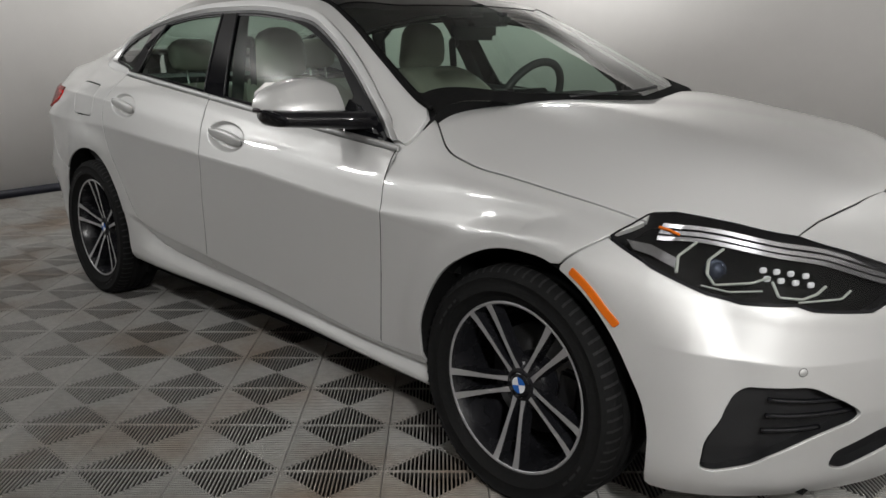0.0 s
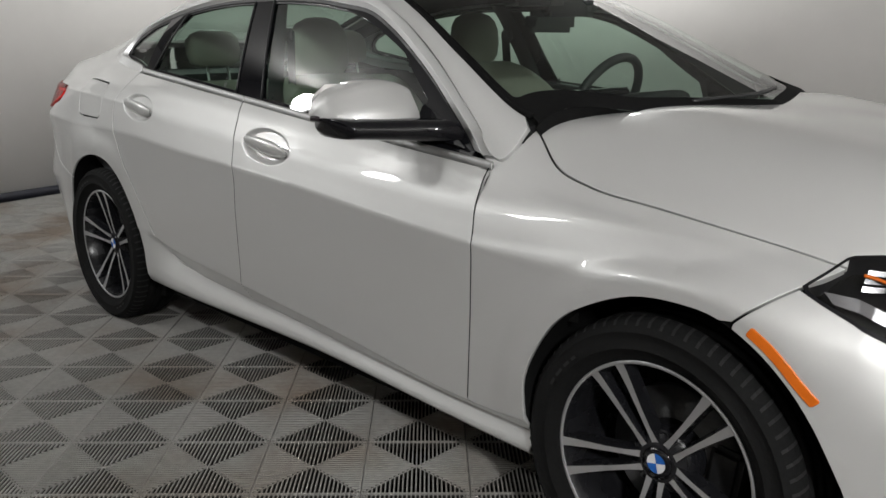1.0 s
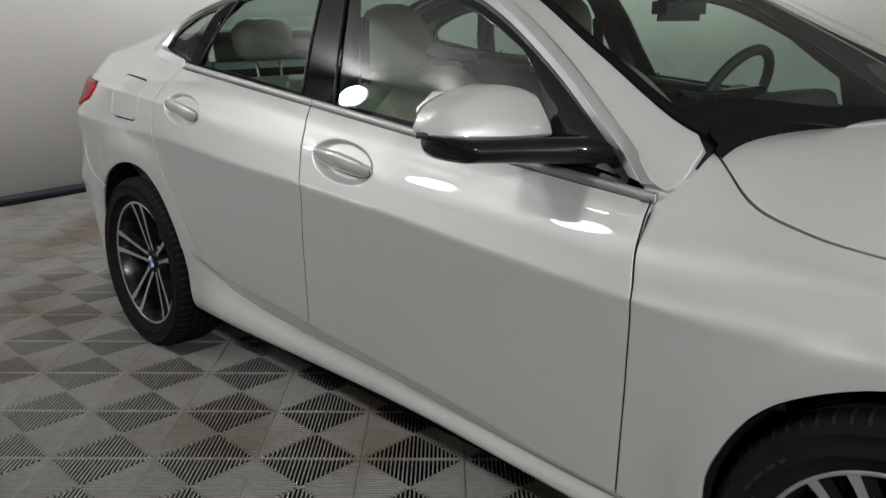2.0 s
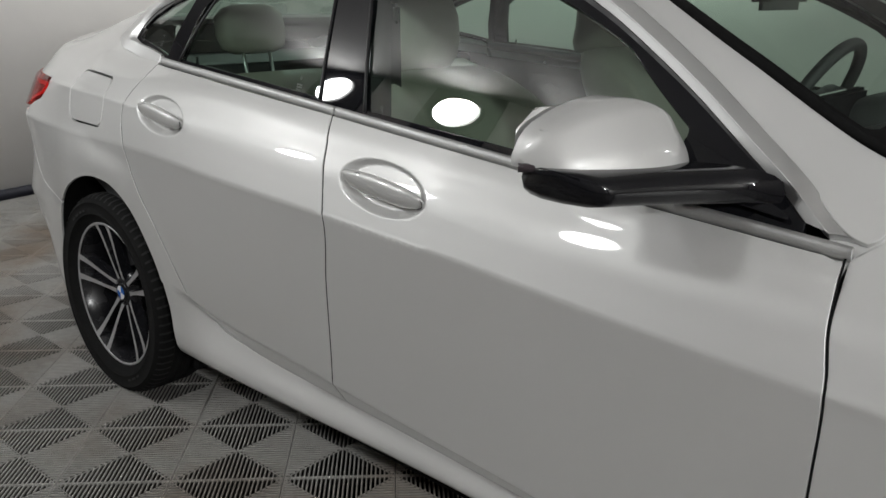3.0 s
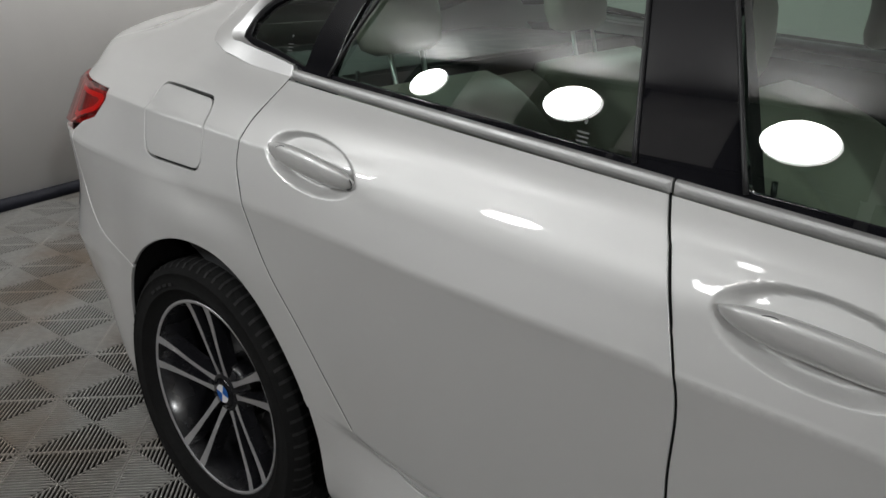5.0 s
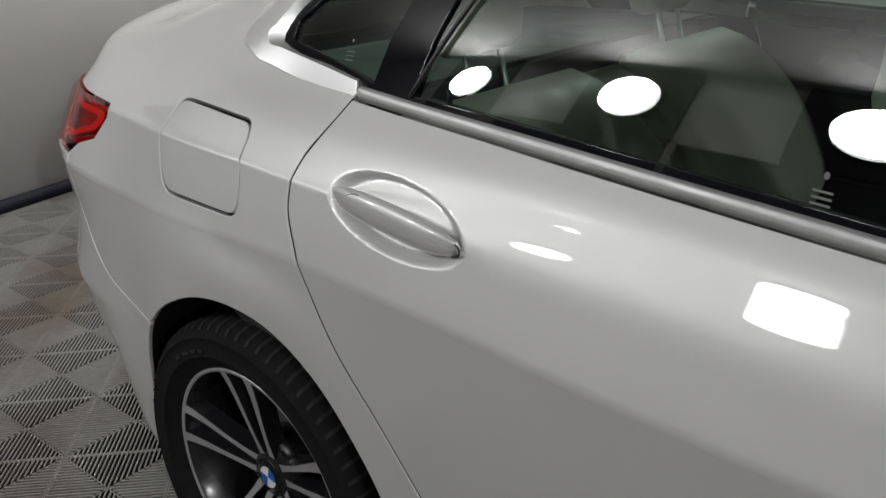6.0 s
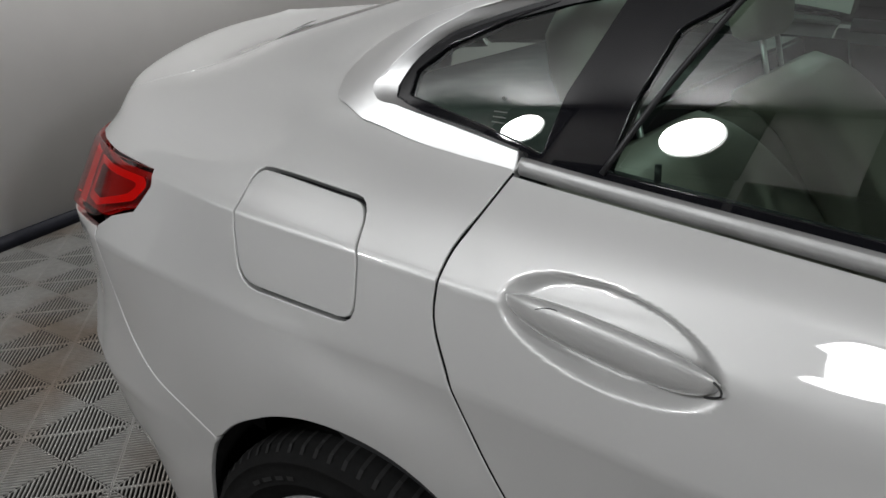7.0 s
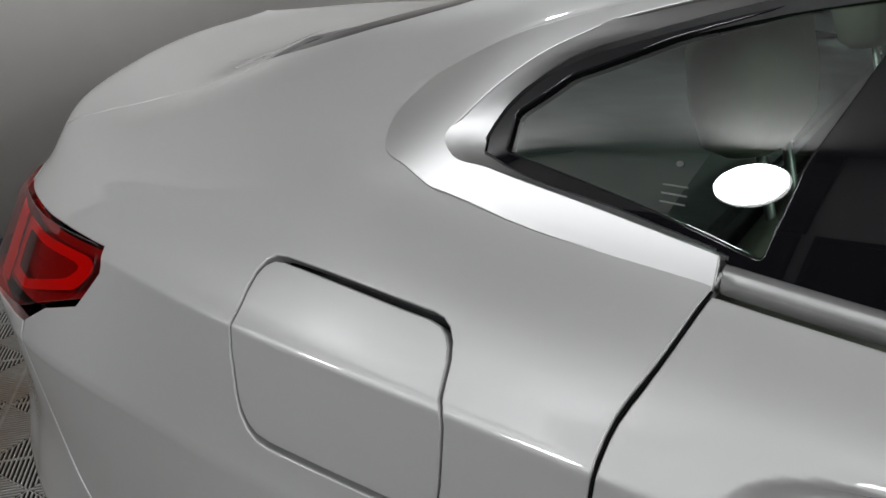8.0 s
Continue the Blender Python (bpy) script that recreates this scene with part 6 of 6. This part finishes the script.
        V += [(u_edge[0] + 0.05, y, u_edge[2] - 0.06), (u_edge[0] - 0.02, y, u_edge[2] - 0.022), (u_edge[0] - 0.10, y, u_edge[2] - 0.02)]
    F = [(3 * i + k, 3 * i + 3 + k, 3 * i + 4 + k, 3 * i + 1 + k) for i in range(30) for k in range(2)]
    me = bpy.data.meshes.new("cowl")
    me.from_pydata(V, [], F)
    place("cowl", me, BLACK, car, "black cowl under the windscreen")
    # black apron from the foot of the windscreen to the back edge of the bonnet
    t = np.linspace(0, 1, 40)
    w_b = BONNET_SEAM[0, 1] - 0.004
    upper = raised(REAR, np.stack([np.full(40, -0.445), REAR.line(10) - 0.01 + t * (W_END_R - REAR.line(10) + 0.01)], 1), -0.004)
    lower = raised(FRONT, np.stack([np.full(40, -0.435), w_b + t * (W_END_F - w_b)], 1), -0.016)
    for sign in (1, -1):
        me = bpy.data.meshes.new("windscreen_apron")
        me.from_pydata((np.concatenate([upper, lower]) * (1, sign, 1)).tolist(), [], [(i, i + 1, 41 + i, 40 + i) for i in range(39)])
        me.polygons.foreach_set("use_smooth", [True] * 39)
        place("windscreen_apron", me, VOID, car)
    for y0, y1 in ((-0.30, 0.20),):
        b = bmesh.new()
        tl = []
        for t in np.linspace(0, 1, 8):
            y = y0 + (y1 - y0) * t
            f = 1 - min(1, abs(y) / 0.72)
            p = REAR.raw([-0.50 - 0.03 * t], [REAR.line(10) + (W_END_R - REAR.line(10)) * f])[0]
            tl.append((p[0], y, p[2] - 0.004))
        tube(b, tl, 0.006, 6)
        part("wiper", smooth(b), BLACK, car)


cabin()

# ---------------------------------------------------------------- room
def wall_line(name, pts, h, thick, material, label):
    """An upright wall along a line of plan points, with its thickness outside."""
    bm = bmesh.new()
    a = [Vector((p[0], p[1])) for p in pts]
    inner, outer = [], []
    for i, p in enumerate(a):
        d = (a[min(i + 1, len(a) - 1)] - a[max(i - 1, 0)]).normalized()
        n = Vector((d.y, -d.x)) * -thick
        inner.append([bm.verts.new((p.x, p.y, z)) for z in (0.0, h)])
        outer.append([bm.verts.new((p.x + n.x, p.y + n.y, z)) for z in (0.0, h)])
    for r in (inner, outer):
        for u, v in zip(r, r[1:]):
            bm.faces.new((u[0], v[0], v[1], u[1]))
    for i in range(len(a) - 1):
        bm.faces.new((inner[i][1], inner[i + 1][1], outer[i + 1][1], outer[i][1]))
        bm.faces.new((inner[i][0], inner[i + 1][0], outer[i + 1][0], outer[i][0]))
    for i in (0, -1):
        bm.faces.new((inner[i][0], inner[i][1], outer[i][1], outer[i][0]))
    bmesh.ops.recalc_face_normals(bm, faces=bm.faces)
    for f in bm.faces:
        f.smooth = abs(f.normal.z) < 0.5
    ob = part(name, bm, material)
    return tagged(ob, label, "wall", kind="structure")


def fillet(p, c, q, r, n=12):
    p, c, q = Vector(p), Vector(c), Vector(q)
    a, b = c + (p - c).normalized() * r, c + (q - c).normalized() * r
    return [tuple((1 - t) ** 2 * a + 2 * t * (1 - t) * c + t * t * b) for t in np.linspace(0, 1, n)]


W0, W1, W2 = (-5.554, -1.0), (-6.42, 3.7), (4.6, 4.3)
plan = [W0] + fillet(W0, W1, W2, 1.2) + [W2]
wall_line("wall_back", plan, CEIL, 0.12, WALLP, "off-white painted booth wall with a rounded corner")
H0, H1, H2 = (-9.0, SOUTH), (-9.0, 4.6), (4.6, SOUTH)
for nm, p, q in (("wall_west", H0, H1), ("wall_east", W2, H2), ("wall_south", H2, H0)):
    wall_line(nm, [p, q], CEIL, 0.12, WALLP, "plain off-white booth wall with round lamps near the ceiling")
bm = bmesh.new()
box(bm, -9.2, SOUTH - 0.2, CEIL, 4.8, 4.8, CEIL + 0.12)
tagged(part("ceiling", bm, CEILP), "plain off-white booth ceiling", "ceiling", kind="structure")
# skirting along the walls
def skirting(pts, label):
    return wall_line("baseboard", pts, 0.065, -0.016, BASEB, label)


skirting(plan, "dark blue-black skirting along the rounded booth wall")


def wall_lamp(x, y, bearing):
    """A round lamp on a square black plate, high on a wall; its base faces along the bearing."""
    root = thing("fill_ceiling_lamp" if bearing is None else "wall_lamp", "round white lamp on a square black plate " + ("added unseen on the ceiling" if bearing is None else "high on the wall"), "lamp", lamp_place(x, y, bearing), "booth lamps")
    b = bmesh.new()
    box(b, 0.0, -0.375, -0.345, 0.03, 0.375, 0.345, 0.004)
    part("plate", b, LAMPBLACK, root, "square black plate")
    turn = Matrix(((0, 1, 0, 0), (1, 0, 0, 0), (0, 0, 1, 0), (0, 0, 0, 1)))
    for name, profile, material, label in (("rim", [(0.208, 0.03), (0.208, 0.062), (0.212, 0.066), (0.224, 0.066), (0.23, 0.06), (0.232, 0.03)], BLACK, "dark round rim"), ("diffuser", [(0.0, 0.072), (0.12, 0.070), (0.2075, 0.060), (0.2075, 0.03)], GLOW, "glowing white diffuser")):
        b = bmesh.new()
        lathe(b, profile, 48)
        bmesh.ops.transform(b, matrix=turn, verts=b.verts)
        bmesh.ops.recalc_face_normals(b, faces=b.faces)
        part(name, smooth(b, 30), material, root, label)
    b = bmesh.new()
    box(b, 0.0, -0.36, 0.27, 0.045, -0.06, 0.30, 0.004)
    part("bracket", b, BLACK, root)


for lx, ly, turn_, _ in LAMPS:
    wall_lamp(lx, ly, turn_)


def wall_panel(x0, x1, z0, z1):
    """A black framed board on the south wall."""
    root = thing("wall_panel", "large matt black board on the off-white wall", "panel", pose((x0 + x1) / 2, SOUTH, (z0 + z1) / 2), "black wall boards")
    hx, hz = (x1 - x0) / 2, (z1 - z0) / 2
    b = bmesh.new()
    box(b, -hx, 0.0, -hz, hx, 0.025, hz, 0.004)
    part("board", b, LAMPBLACK, root)
    for p, q in (((-hx, -hz), (hx, -hz + 0.03)), ((-hx, hz - 0.03), (hx, hz)), ((-hx, -hz + 0.03), (-hx + 0.03, hz - 0.03)), ((hx - 0.03, -hz + 0.03), (hx, hz - 0.03))):
        b = bmesh.new()
        box(b, p[0], 0.026, p[1], q[0], 0.036, q[1])
        part("edge_strip", b, BLACK, root)


for px0, px1 in ((-4.68, -3.40), (-3.33, -2.07), (-2.0, -0.74)):
    wall_panel(px0, px1, 1.25, 2.30)
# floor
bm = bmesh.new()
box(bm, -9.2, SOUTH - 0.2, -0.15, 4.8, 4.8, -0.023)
floor = tagged(part("floor", bm, GAPSHADE), "grey ribbed interlocking plastic floor tiles", "floor", kind="structure")
T, TURN0, ORIGIN = 0.2997, radians(46.2), (-0.986, -1.217)


def rib_tile():
    """One square tile: four triangles of ribs, each at right angles to its side, over a fine frame."""
    V, F = [], []

    def bar(p, q, half, z0, z1):
        d = np.subtract(q, p)
        n = np.array([-d[1], d[0]]) / (np.linalg.norm(d) + 1e-9) * half
        b = len(V)
        for c in (np.subtract(p, n), np.subtract(q, n), np.add(q, n), np.add(p, n)):
            V.append((c[0], c[1], z0))
        for c in (np.subtract(p, n * 0.62), np.subtract(q, n * 0.62), np.add(q, n * 0.62), np.add(p, n * 0.62)):
            V.append((c[0], c[1], z1))
        F.extend([(b + 4, b + 5, b + 6, b + 7)] + [(b + i, b + (i + 1) % 4, b + 4 + (i + 1) % 4, b + 4 + i) for i in range(4)])

    h, count = T / 2, 25
    for side in range(4):
        c, s = math.cos(side * math.pi / 2), math.sin(side * math.pi / 2)
        for i in range(count):
            x = -h + T * (i + 0.5) / count
            a, b = (x, -h + 0.002), (x, -abs(x) - 0.004)
            if b[1] - a[1] > 0.004:
                bar((a[0] * c - a[1] * s, a[0] * s + a[1] * c), (b[0] * c - b[1] * s, b[0] * s + b[1] * c), 0.0030, -0.022, 0.0)
        e = h - 0.0025
        bar((-e * c + e * s, -e * s - e * c), (e * c + e * s, e * s - e * c), 0.0022, -0.022, -0.0005)
    for a, b in (((-h, -h), (h, h)), ((-h, h), (h, -h))):
        bar(a, b, 0.0015, -0.022, -0.002)
    me = bpy.data.meshes.new("floor_tile")
    me.from_pydata([tuple(map(float, v)) for v in V], [], F)
    me.update()
    return me


tile_mesh = rib_tile()
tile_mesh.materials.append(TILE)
ca, sa = math.cos(TURN0), math.sin(TURN0)
spots = []
for i in range(-34, 35):
    for j in range(-34, 35):
        gx, gy = (i + 0.5) * T, (j + 0.5) * T
        x, y = ORIGIN[0] + gx * ca - gy * sa, ORIGIN[1] + gx * sa + gy * ca
        if -8.8 < x < 4.4 and SOUTH + 0.2 < y < 4.0:
            spots.append(((x + 1.6) ** 2 + (y + 1.4) ** 2, x, y))
spots.sort()
for _, x, y in spots[:300]:
    place("floor_tile", tile_mesh, None, floor, m=pose(x, y, 0, 0, 0, math.degrees(TURN0)))
base = np.array([v.co[:] for v in tile_mesh.vertices])
faces0 = [tuple(p.vertices) for p in tile_mesh.polygons]
rest_v, rest_f = [], []
for n_, (_, x, y) in enumerate(spots[300:]):
    rest_v.append(np.stack([x + base[:, 0] * ca - base[:, 1] * sa, y + base[:, 0] * sa + base[:, 1] * ca, base[:, 2]], 1))
    rest_f += [tuple(k + n_ * len(base) for k in f) for f in faces0]
me = bpy.data.meshes.new("outer_tiles")
me.from_pydata(np.concatenate(rest_v).tolist(), [], rest_f)
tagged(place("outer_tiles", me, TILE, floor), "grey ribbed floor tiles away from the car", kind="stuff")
